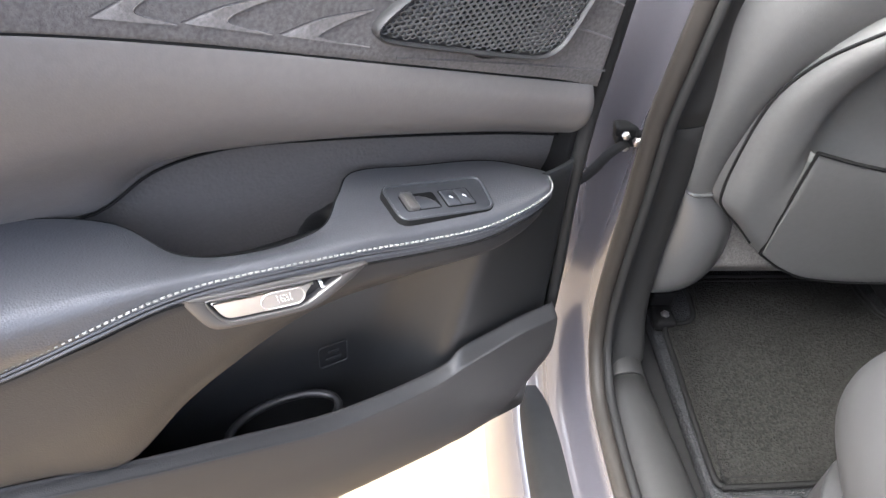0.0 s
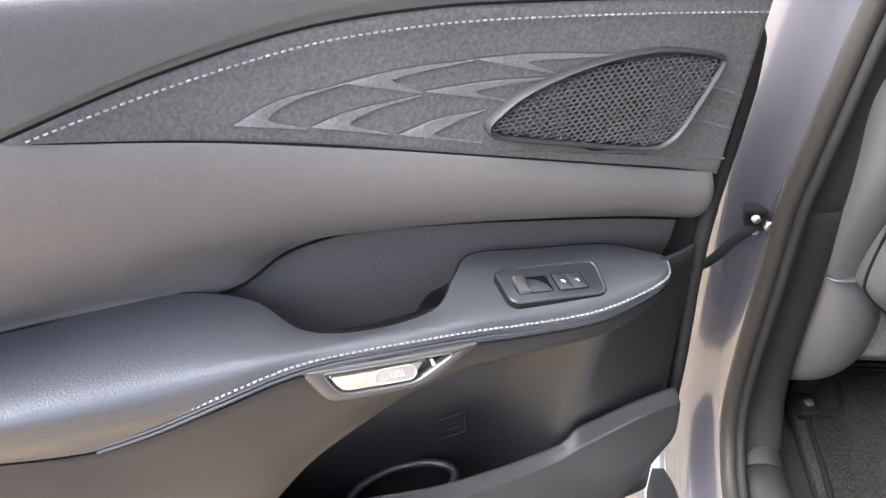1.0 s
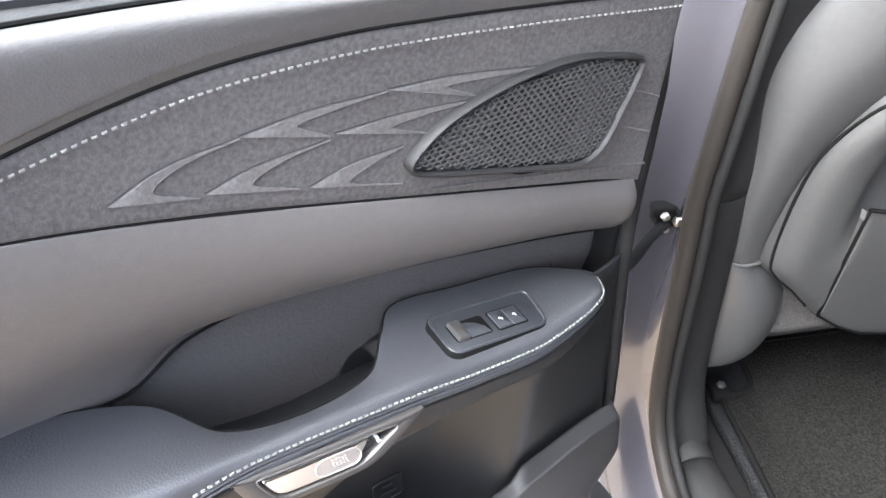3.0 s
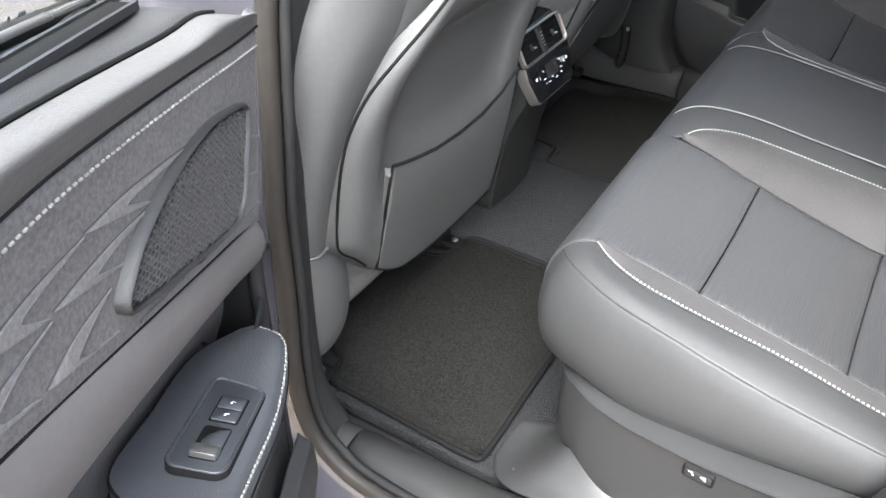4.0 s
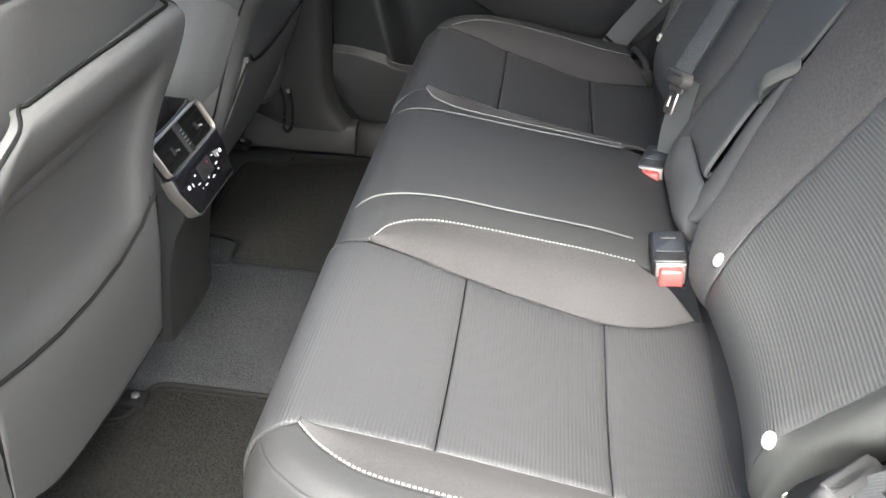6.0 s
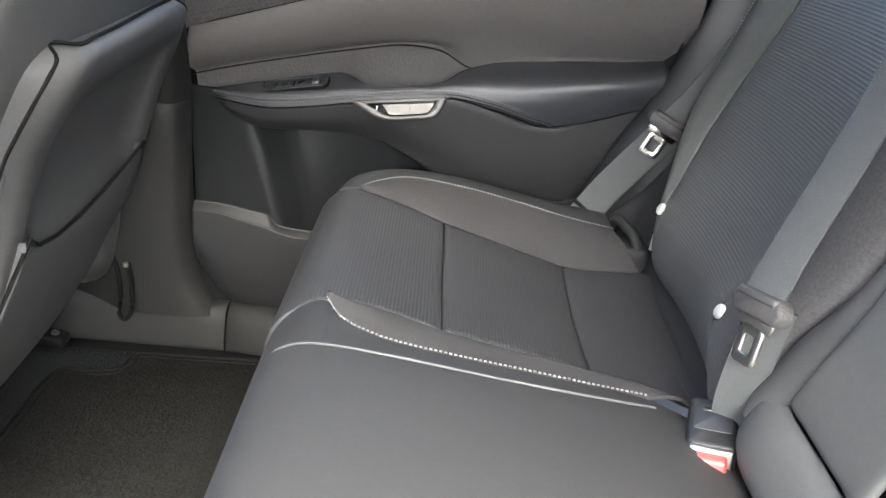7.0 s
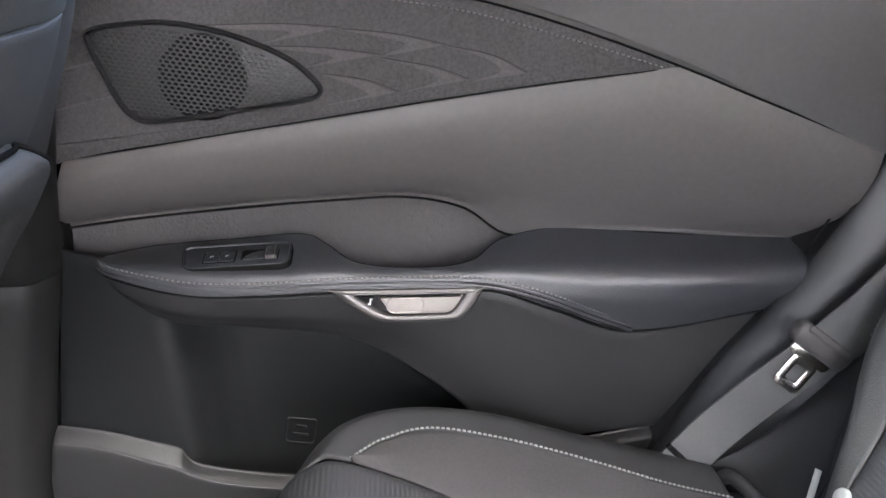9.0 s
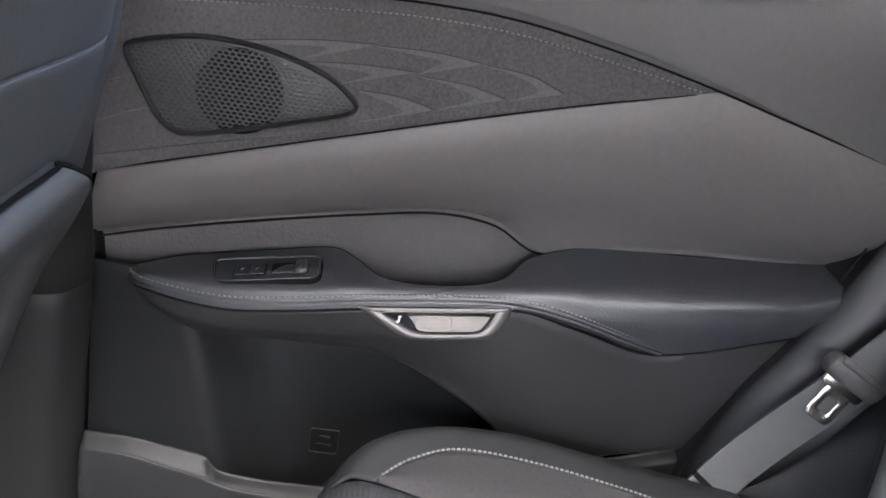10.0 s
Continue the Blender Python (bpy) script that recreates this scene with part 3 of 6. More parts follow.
def rear_door(xf, name, label):
    door = thing(name, (0.80, 0.4, 0.05), label, "car door", "rear doors", xf=xf)
    IN = (-1, 0, 0)
    # top pad with window ledge
    def rail(dx, dz, front):
        return [(x + dx, y - (front if i == 0 else front * 0.4 if i == 1 else 0), z + dz) for i, (x, y, z) in enumerate(A_LINE)]
    top = [rail(0.001, 0.0002, 0), rail(-0.0005, 0.005, 0.0), rail(-0.002, 0.011, 0.004)]
    zt = [0.738, 0.746, 0.748, 0.761, 0.770, 0.779, 0.788, 0.799, 0.814, 0.836, 0.848]
    a = [(x, y, z) for x, y, z in A_LINE]
    top.append([(x - 0.002, y - (0.03 if i == 0 else 0.015 if i == 1 else 0), t - 0.006) for i, ((x, y, z), t) in enumerate(zip(a, zt))])
    top.append([(x + 0.014, y - (0.045 if i == 0 else 0.02 if i == 1 else 0), t) for i, ((x, y, z), t) in enumerate(zip(a, zt))])
    part("top_pad", sheet(top, 60, 30, (-1, 0, 0.6), 0.006), DOOR_TOP, door, "soft black grained upper door pad")
    ledge = [[(x + 0.015, y - (0.045 if i == 0 else 0.02 if i == 1 else 0), t - 0.001) for i, ((x, y, z), t) in enumerate(zip(a, zt))], [(x + 0.03, y - (0.047 if i == 0 else 0.02 if i == 1 else 0), t + 0.003) for i, ((x, y, z), t) in enumerate(zip(a, zt))],
             [(0.80, y - (0.05 if i == 0 else 0.02 if i == 1 else 0), t + 0.002) for i, ((x, y, z), t) in enumerate(zip(a, zt))], [(0.812, y - (0.05 if i == 0 else 0.02 if i == 1 else 0), t - 0.006) for i, ((x, y, z), t) in enumerate(zip(a, zt))]]
    part("window_ledge", sheet(ledge, 50, 12, (0, 0, 1), 0.004), PLASTIC, door, "black plastic window ledge")
    slot = spline([(0.772, 0.690, 0.7525), (0.772, 0.56, 0.7645), (0.768, 0.40, 0.7810), (0.764, 0.25, 0.7970)], 20)
    # Strip laid on the ledge in black, for the shade inside its slot.
    part("ledge_slot", strap(slot, (0.0085, 0.0, 0.0), 0.0030), SEAM, door, "black strip for the shaded slot in the window ledge")
    part("slot_rim", merge(strap(slot + np.array((0.0098, 0, 0.0006)), (0.0016, 0, 0), 0.0042), strap(slot + np.array((-0.0098, 0, 0.0006)), (0.0016, 0, 0), 0.0042)), PLASTIC, door)
    part("pad_groove", tube(spline([(x + 0.0145, y - (0.045 if i == 0 else 0.02 if i == 1 else 0), t + 0.0006) for i, ((x, y, z), t) in enumerate(zip(a, zt))], 50), 0.0016, 6), SEAM, door, "black tube for the shaded groove behind the top pad")
    part("window_seal", tube(spline([(0.815, 0.725, 0.738), (0.815, 0.6, 0.758), (0.812, 0.4, 0.781), (0.80, 0.1, 0.815)], 24), 0.008, 8), RUBBER, door)
    # suede insert, from line A to the pad below
    ys = [0.776, 0.715, 0.653, 0.555, 0.483, 0.40, 0.307, 0.222]
    up = [(x + 0.001, min(y, 0.766), z - 0.0002) for (x, _, z), y in zip(A_LINE, ys)]
    up[-1] = (suede_x(0.216), 0.216, 0.7165)
    low = [(suede_x(y) + 0.001, y - 0.012 if i == 0 else y, b_line(y) + 0.0002) for i, y in enumerate(ys)]
    low[-1] = (suede_x(0.216), 0.2155, 0.7155)
    insert = part("suede_insert", sheet([up, [((p[0] + q[0]) / 2, (p[1] + q[1]) / 2, (p[2] + q[2]) / 2) for p, q in zip(up, low)], low], 60, 16, IN, 0.005), SUEDE, door, "dark suede insert with pressed leaf pattern")
    part("ledge_line", tube([(insert_x(y_, z_), y_, z_) for y_, z_ in spline([(0.765, b_line(0.765) + 0.016), (0.68, b_line(0.68) + 0.013), (0.55, b_line(0.55) + 0.006)], 14)], 0.0013, 6), SUEDE, insert)
    part("stitching", seam_stitches([(p[0] - 0.0002, p[1], p[2]) for p in spline(STITCH, 60)], (-1, 0, 0), 0.0052, 0.0032, 0.0007, 0.0012), THREAD, insert, "pale grey thread")
    ridges = [
        ((0.424, 0.703), (0.379, 0.701), (0.345, 0.691), (0.394, 0.675), (0.370, 0.689), (0.389, 0.699)),
        ((0.479, 0.683), (0.430, 0.682), (0.397, 0.676), (0.455, 0.656), (0.426, 0.671), (0.447, 0.680)),
        ((0.530, 0.661), (0.491, 0.661), (0.460, 0.655), (0.527, 0.632), (0.489, 0.647), (0.505, 0.656)),
        ((0.520, 0.703), (0.468, 0.706), (0.424, 0.704), (0.479, 0.685), (0.460, 0.699), (0.482, 0.702)),
        ((0.590, 0.677), (0.533, 0.684), (0.482, 0.686), (0.548, 0.664), (0.522, 0.677), (0.547, 0.679)),
        ((0.641, 0.687), (0.573, 0.699), (0.521, 0.704), (0.588, 0.679), (0.563, 0.694), (0.600, 0.691)),
    ]
    for r in ridges:
        r = [(y_, z_ - 0.004) for y_, z_ in r]
        leaf = part("pressed_leaf", crescent(*r, insert_x), SUEDE_RIDGE, insert)
        start_, outer_, tip_ = r[0], r[1], r[2]
        # A darker suede tube stands in for the shade of the pressed groove.
        part("leaf_groove_shade", tube([(insert_x(y_, z_), y_, z_ + 0.0006) for y_, z_ in spline([start_, outer_, tip_], 16)], 0.0005, 5), SUEDE_DIM, leaf)
        part("leaf_rib", tube([(insert_x(y_, z_) - 0.0004, y_, z_) for y_, z_ in spline([r[0], r[5], r[4], r[3]], 20)], 0.0007, 5), SUEDE_RIDGE, leaf)
    for y0, z0, y1, z1 in ((0.724, 0.640, 0.763, 0.622), (0.709, 0.612, 0.760, 0.590)):
        part("pressed_line", tube([(insert_x(y_, z_), y_, z_) for y_, z_ in spline([(y0, z0), ((y0 + y1) / 2, (z0 + z1) / 2 + 0.001), (y1, z1)], 8)], 0.0011, 6), SUEDE_RIDGE, insert)
    # loudspeaker cover
    so = offset_outline(closed_spline([(0, y, z) for y, z in SPEAKER], 5)[:, 1:], -0.003)
    fr = (np.array((0.0, 0.0, 0.0)), np.array((0, 1.0, 0)), np.array((0, 0, 1.0)), np.array((-1.0, 0, 0)))
    def at_x(geo, x):
        return geo[0] + np.array((x, 0, 0)), geo[1]
    def lean_in(geo):
        v = np.array(geo[0], float)
        v[:, 0] -= 0.045 * np.clip(v[:, 1] - 0.53, 0, None)
        return v, geo[1]
    cover = part("speaker_cover", lean_in(at_x(rim(offset_outline(so, 0.0030), offset_outline(so, -0.0012), fr, 0.0072, 0.010, 0.0022), 0.7300)), PLASTIC, door, "black speaker grille in a raised rim")
    part("grille", lean_in(grille(so, 0.7250)), GRILLE_PLASTIC, cover, "black honeycomb speaker grille")
    part("grille_backing", lean_in(at_x(plate(offset_outline(so, -0.001), fr, 0.0003, 0.0001, 0.002), 0.7277)), PLASTIC_DARK, cover)
    ring_h = np.array([(0.634 + 0.0385 * math.cos(t_), 0.6395 + 0.0385 * math.sin(t_)) for t_ in np.linspace(0, 2 * math.pi, 40, endpoint=False)])
    # Flat near-black disc stands for the cone and the unlit depth behind.
    part("speaker_depth_disc", lean_in(at_x(plate(ring_h, fr, 0.0003, 0.0001, 0.001), 0.7272)), SEAM, cover, "flat black disc for the unlit cone behind the grille")
    # broad pad between suede and armrest
    yb = [0.770, 0.70, 0.60, 0.504, 0.43, 0.37, 0.318, 0.25, 0.212, 0.17, 0.085, 0.0]
    zc = [0.459, 0.478, 0.502, 0.523, 0.536, 0.532, 0.510, 0.527, 0.533, 0.539, 0.548, 0.556]
    zsm = [0.455, 0.475, 0.497, 0.515, 0.525, 0.529, 0.530, 0.534, 0.537, 0.540, 0.548, 0.556]
    xc = [0.776, 0.780, 0.783, 0.785, 0.786, 0.786, 0.782, 0.772, 0.767, 0.762, 0.753, 0.745]
    ztop = [b_line(0.758), b_line(0.70), b_line(0.60), b_line(0.504), b_line(0.43), b_line(0.37), b_line(0.318), b_line(0.25), 0.7165, 0.7085, 0.6915, 0.6725]
    xt = [suede_x(max(y, 0.2)) + 0.001 for y in yb[:8]] + [0.7050, 0.7000, 0.6905, 0.6825]
    pt = [(x, y - (0.012 if i == 0 else 0), z - 0.0002) for i, (x, y, z) in enumerate(zip(xt, yb, ztop))]
    pb = list(zip(xc, yb, zc))
    def between(t, dx):
        return [(p[0] * (1 - t) + q[0] * t + dx, p[1] * (1 - t) + q[1] * t, p[2] * (1 - t) + (zs_ if t < 0.9 else q[2]) * t) for p, q, zs_ in zip(pt, pb, zsm)]
    part("centre_pad", sheet([pt, between(0.05, -0.0040), between(0.2, -0.0130), between(0.4, -0.0185), between(0.6, -0.0185), between(0.82, -0.010), between(0.95, 0.0), pb], 64, 30, (-1, 0, 0.1), 0.008), DOOR_PAD_LIT, door, "smooth black leather centre pad")
    part("pad_seam", tube(spline([(x - 0.0012, y, z - 0.0012) for x, y, z in pb], 60), 0.0012, 6), SEAM, door)
    part("upper_seam", tube(spline([(x + 0.0012, y, z) for x, y, z in A_LINE], 60), 0.0012, 6), SEAM, door, "dark seam under the top pad")
    part("insert_seam", tube(spline([(suede_x(y) + 0.0022, y, b_line(y)) for y in (0.758, 0.65, 0.55, 0.45, 0.35, 0.28, 0.218)], 40), 0.0011, 6), SEAM, door, "dark seam under the suede")
    # trim behind the armrest, down into the pull cup
    cb = [(x + 0.004, y, z + 0.004) for x, y, z in pb[:8]]
    cm = [(x + 0.006, y, z - 0.03) for x, y, z in pb[:8]]
    cd = [(0.800, 0.770, 0.38), (0.800, 0.70, 0.38), (0.800, 0.60, 0.39), (0.795, 0.504, 0.40), (0.790, 0.43, 0.41), (0.790, 0.37, 0.42), (0.786, 0.31, 0.43), (0.780, 0.26, 0.46)]
    part("cup_trim", sheet([cb, cm, cd], 40, 14, IN, 0.003), CUP_TRIM, door, "dark brown-grey grained trim behind the armrest")
    part("cup_floor", sheet([[(0.80, 0.52, 0.415), (0.80, 0.42, 0.42), (0.80, 0.30, 0.45)], [(0.728, 0.52, 0.42), (0.728, 0.42, 0.425), (0.728, 0.30, 0.45)]], 8, 4, (0, 0, 1), 0.004), PLASTIC_DARK, door)
    # armrest: back edge with the notch of the pull cup, crest, stitched nose, lower edge
    back = [(0.752, 0.726, 0.441), (0.779, 0.680, 0.448), (0.780, 0.60, 0.466), (0.779, 0.535, 0.480), (0.752, 0.507, 0.482), (0.722, 0.478, 0.479), (0.713, 0.42, 0.484), (0.722, 0.365, 0.495), (0.764, 0.326, 0.509), (0.775, 0.25, 0.528), (0.762, 0.11, 0.545), (0.746, 0.024, 0.556)]
    crest = [(0.742, 0.728, 0.446), (0.718, 0.700, 0.456), (0.705, 0.62, 0.464), (0.703, 0.555, 0.473), (0.700, 0.507, 0.481), (0.699, 0.465, 0.485), (0.699, 0.42, 0.491), (0.698, 0.37, 0.498), (0.698, 0.32, 0.507), (0.696, 0.24, 0.517), (0.687, 0.11, 0.536), (0.698, 0.022, 0.549)]
    nose = [(0.741, 0.7285, 0.443), (0.706, 0.702, 0.452), (0.691, 0.63, 0.453), (0.690, 0.560, 0.462), (0.690, 0.507, 0.4725), (0.690, 0.467, 0.479), (0.690, 0.42, 0.486), (0.690, 0.373, 0.4915), (0.688, 0.335, 0.4925), (0.684, 0.26, 0.490), (0.680, 0.10, 0.512), (0.692, 0.018, 0.527)]
    low = [(0.744, 0.728, 0.437), (0.704, 0.702, 0.443), (0.688, 0.63, 0.441), (0.687, 0.560, 0.450), (0.687, 0.507, 0.460), (0.687, 0.467, 0.467), (0.687, 0.42, 0.475), (0.687, 0.373, 0.480), (0.687, 0.335, 0.482), (0.690, 0.275, 0.468), (0.702, 0.184, 0.450), (0.702, 0.040, 0.494)]
    drop = [(x + 0.003, y, z - 0.012) for x, y, z in back]
    deep = [(x + 0.006, y, z - 0.06) for x, y, z in back]
    lip = [(b[0] * 0.9 + c[0] * 0.1, b[1] * 0.9 + c[1] * 0.1, b[2] * 0.9 + c[2] * 0.1 + 0.0015) for b, c in zip(back, crest)]
    arm = part("armrest", sheet([deep, drop, back, lip, crest, nose, low], 90, 40, (-0.6, 0, 1), 0.006), LEATHER_BLUE, door, "blue-black leather armrest with pale stitching")
    st = [(0.7385, 0.7275, 0.4455)] + [(x - 0.0015, y, z + 0.001) for x, y, z in nose[1:9]] + [(0.6845, 0.285, 0.4865), (0.690, 0.235, 0.472), (0.6995, 0.19, 0.459)]
    part("stitching", seam_stitches(spline(st, 80), (-1, 0, 0.5), 0.0050, 0.0034, 0.0009, 0.0013), THREAD, arm, "pale grey thread")
    for d, r, m_ in ((0.0042, 0.0013, LEATHER_BLUE), (0.0062, 0.0008, RUBBER), (0.0084, 0.0015, LEATHER_BLUE), (0.0106, 0.0009, RUBBER)):
        part("piping", tube(spline([(x + 0.0003, y, z - d) for x, y, z in st], 70), r, 6), m_, arm)
    part("back_seam", tube(spline([(x + 0.0005, y, z + 0.0006) for x, y, z in back], 80), 0.0013, 6), SEAM, arm)
    part("low_seam", tube(spline([(x + 0.0004, y, z - 0.0008) for x, y, z in low], 80), 0.0013, 6), SEAM, arm)
    # switch panel
    fr2 = frame_of((0.735, 0.596, 0.4715), (0.0, 1, -0.215), (-0.12, 0.2, 1))
    po = np.array(rounded(0.103, 0.045, 0.010, 6, -0.004, 0.0125))
    po[:, 0] += np.where(po[:, 0] > 0.02, (0.0125 - po[:, 1]) * 0.18, 0)
    part("panel_gap", rim(offset_outline(po, 0.0008), po, fr2, 0.0030, 0.012, 0.0004), SEAM, arm)
    panel = part("switch_panel", merge(rim(po, offset_outline(po, -0.0022), fr2, 0.0040, 0.012, 0.0008), plate(offset_outline(po, -0.0022), fr2, 0.0024, 0.0004, 0.01)), SWITCH_PLASTIC, arm, "blue-black window switch panel")
    part("switch_recess", plate(rounded(0.036, 0.021, 0.003, cx=-0.026, cy=0.014), fr2, 0.0028, 0.0003), BINDING, panel, "black switch recess")
    part("rocker_switch", merge(plate(rounded(0.0105, 0.0205, 0.002, cx=-0.0365, cy=0.014), fr2, 0.0068, 0.0015), plate(rounded(0.0022, 0.0195, 0.0008, cx=-0.0415, cy=0.014), fr2, 0.0076, 0.0008)), SMOKED, panel, "dark metal window rocker")
    part("rocker_scoop", plate(np.array([(-0.030, 0.0235), (-0.010, 0.0235), (-0.012, 0.016), (-0.018, 0.010), (-0.024, 0.0075), (-0.030, 0.007)]), fr2, 0.0034, 0.0005), SWITCH_PLASTIC, panel)
    part("button_frame", plate(rounded(0.0315, 0.0225, 0.002, cx=0.0125, cy=0.0145), fr2, 0.0028, 0.0003), BINDING, panel)
    for cx in (0.0053, 0.0197):
        b = part("heater_button", plate(rounded(0.0138, 0.0195, 0.0012, cx=cx, cy=0.0145), fr2, 0.0040, 0.0006), SWITCH_PLASTIC, panel, "black seat heater button")
        part("symbol", merge(plate(rounded(0.0022, 0.0017, 0.0006, cx=cx - 0.0004, cy=0.0140), fr2, 0.00415, 0.0001), plate(rounded(0.0008, 0.0028, 0.0003, cx=cx + 0.0012, cy=0.0152), fr2, 0.00415, 0.0001)), LABEL_WHITE, b, "small white printed symbol")
    # hard lower panel under the armrest
    yl = [0.722, 0.695, 0.63, 0.56, 0.49, 0.44, 0.39, 0.34, 0.28, 0.20, 0.12, 0.045]
    pl_top = [(0.745, 0.724, 0.433), (0.706, 0.700, 0.440), (0.690, 0.63, 0.439), (0.689, 0.56, 0.448), (0.689, 0.49, 0.461), (0.689, 0.44, 0.470), (0.689, 0.39, 0.477), (0.690, 0.34, 0.480), (0.693, 0.28, 0.467), (0.705, 0.195, 0.445), (0.706, 0.12, 0.468), (0.707, 0.045, 0.493)]
    pl_bot = [(0.742, 0.716, 0.424), (0.712, 0.692, 0.418), (0.704, 0.645, 0.401), (0.706, 0.565, 0.403), (0.708, 0.489, 0.402), (0.710, 0.443, 0.391), (0.712, 0.392, 0.364), (0.714, 0.344, 0.332), (0.716, 0.283, 0.279), (0.718, 0.22, 0.300), (0.718, 0.16, 0.316), (0.716, 0.118, 0.328)]
    pl_mid = [((p[0] + q[0]) / 2 - 0.004, (p[1] + q[1]) / 2, (p[2] + q[2]) / 2) for p, q in zip(pl_top, pl_bot)]
    pl_low = [(q[0] - 0.001, q[1] * 0.85 + p[1] * 0.15, q[2] * 0.85 + p[2] * 0.15) for p, q in zip(pl_top, pl_bot)]
    pl_eb = [(p[0] + 0.006, p[1], p[2]) for p in pl_bot]
    pl_ec = [(p[0] + 0.022, p[1] - 0.001, p[2] + 0.001) for p in pl_bot]
    pl_in = [(p[0] + 0.045, p[1] - 0.004, p[2] + 0.006) for p in pl_bot]
    part("lower_panel", sheet([pl_top, pl_mid, pl_low, pl_eb, pl_ec, pl_in], 70, 36, IN, 0.005), PLASTIC, door, "hard grained plastic lower door panel")
    # pocket back with its upright front edge
    rows = []
    for z, e in ((0.05, 0.58), (0.15, 0.602), (0.25, 0.626), (0.34, 0.648), (0.40, 0.664), (0.45, 0.676)):
        rows.append([(0.742, 0.764, z), (0.736, 0.74, z), (0.733, e + 0.03, z), (0.736, e, z), (0.756, e - 0.020, z), (0.778, e - 0.045, z), (0.792, e - 0.09, z), (0.792, 0.40, z), (0.785, 0.30, z), (0.765, 0.24, z), (0.735, 0.20, z)])
    part("pocket_back", sheet(rows, 60, 16, IN, 0.004), POCKET_SHADE, door, "plastic pocket wall with its shade put into the colour")
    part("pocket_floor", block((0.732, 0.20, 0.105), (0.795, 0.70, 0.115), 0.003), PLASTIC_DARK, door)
    ring_c = [(0.760 + 0.030 * math.cos(a), 0.440 + 0.062 * math.sin(a), 0.190) for a in np.linspace(0, 2 * math.pi, 28)]
    part("bottle_ring", tube(ring_c, 0.005, 8, ends=False), PLASTIC_DARK, door, "rounded bottle holder ring")
    pf = frame_of((0.790, 0.512, 0.232), (0, 1, 0), (-1, 0, 0))
    part("warning_symbol", merge(rim(rounded(0.034, 0.034, 0.003, 3), rounded(0.032, 0.032, 0.003, 3), pf, 0.0008, 0.001, 0.0002), plate(rounded(0.018, 0.004, 0.001, cy=0.005), pf, 0.0008, 0.0002), plate(rounded(0.012, 0.004, 0.001, cy=-0.006), pf, 0.0008, 0.0002)), PLASTIC_DARK, door, "moulded pocket symbol")
    # map pocket
    yr = [0.762, 0.715, 0.668, 0.638, 0.628, 0.618, 0.590, 0.54, 0.47, 0.37, 0.284, 0.19, 0.122]
    zr = [0.254, 0.252, 0.244, 0.238, 0.228, 0.221, 0.217, 0.215, 0.220, 0.246, 0.270, 0.300, 0.322]
    zf = [0.246, 0.243, 0.232, 0.225, 0.221, 0.217, 0.211, 0.209, 0.213, 0.240, 0.265, 0.296, 0.318]
    zl = [0.150, 0.080, 0.060, 0.057, 0.056, 0.055, 0.054, 0.053, 0.053, 0.054, 0.062, 0.12, 0.22]
    inner = [(0.728, y, z - 0.001) for y, z in zip(yr, zr)]
    inner2 = [(0.734, y, z - 0.05) for y, z in zip(yr, zr)]
    lip_ = [(0.7255, y, z + 0.0005) for y, z in zip(yr, zr)]
    fold = [(0.7155, y, z + 0.001) for y, z in zip(yr, zf)]
    fold2 = [(0.712, y, z - 0.006) for y, z in zip(yr, zf)]
    m1 = [(0.7105, y, z * 0.72 + l * 0.28) for y, z, l in zip(yr, zf, zl)]
    m2 = [(0.7115, y, z * 0.38 + l * 0.62) for y, z, l in zip(yr, zf, zl)]
    bot = [(0.726, y, l) for y, l in zip(yr, zl)]
    bot2 = [(0.755, y, l - 0.002) for y, l in zip(yr, zl)]
    part("map_pocket", sheet([inner2, inner, lip_, fold, fold2, m1, m2, bot, bot2], 90, 44, IN, 0.003), PLASTIC, door, "hard plastic map pocket wall")
    # inside handle
    fr3 = frame_of((0.6835, 0.424, 0.4625), (0, -1, 0.135), (-1, 0, 0.24))
    sgn = 1 if fr3[2][2] > 0 else -1
    def oval(pts, n=3):
        return closed_spline([(0, a, sgn * b) for a, b in pts], n)[:, 1:]
    bo = oval([(-0.075, 0.0115), (-0.073, 0.0125), (-0.04, 0.0125), (0.0, 0.0125), (0.04, 0.0128), (0.071, 0.013), (0.072, 0.0118), (0.068, 0.004), (0.060, -0.008), (0.054, -0.0145), (0.045, -0.0185), (0.02, -0.0195), (-0.01, -0.0195), (-0.026, -0.0185), (-0.038, -0.0145), (-0.052, -0.006), (-0.065, 0.003)])
    bi = oval([(-0.052, 0.0060), (-0.048, 0.0070), (-0.02, 0.0070), (0.0, 0.0070), (0.03, 0.0072), (0.052, 0.0074), (0.0535, 0.0062), (0.050, 0.0), (0.045, -0.007), (0.041, -0.0105), (0.034, -0.0125), (0.018, -0.0130), (-0.008, -0.0130), (-0.020, -0.0122), (-0.029, -0.0085), (-0.038, -0.003), (-0.047, 0.0025)])
    handle = part("handle_bezel", rim(bo, bi, fr3, 0.0022, 0.012, 0.0012), BEZEL, door, "satin grey-brown metal handle surround")
    bm_ = offset_outline(bi, 0.0022)
    part("bezel_edge", rim(bm_, offset_outline(bi, 0.0004), fr3, 0.0028, 0.002, 0.0007), SMOKED, handle, "thin smoked inner edge")
    part("handle_recess", plate(bi, fr3, -0.004, 0.001, 0.014), GLOSS, handle, "gloss black recess behind the lever")
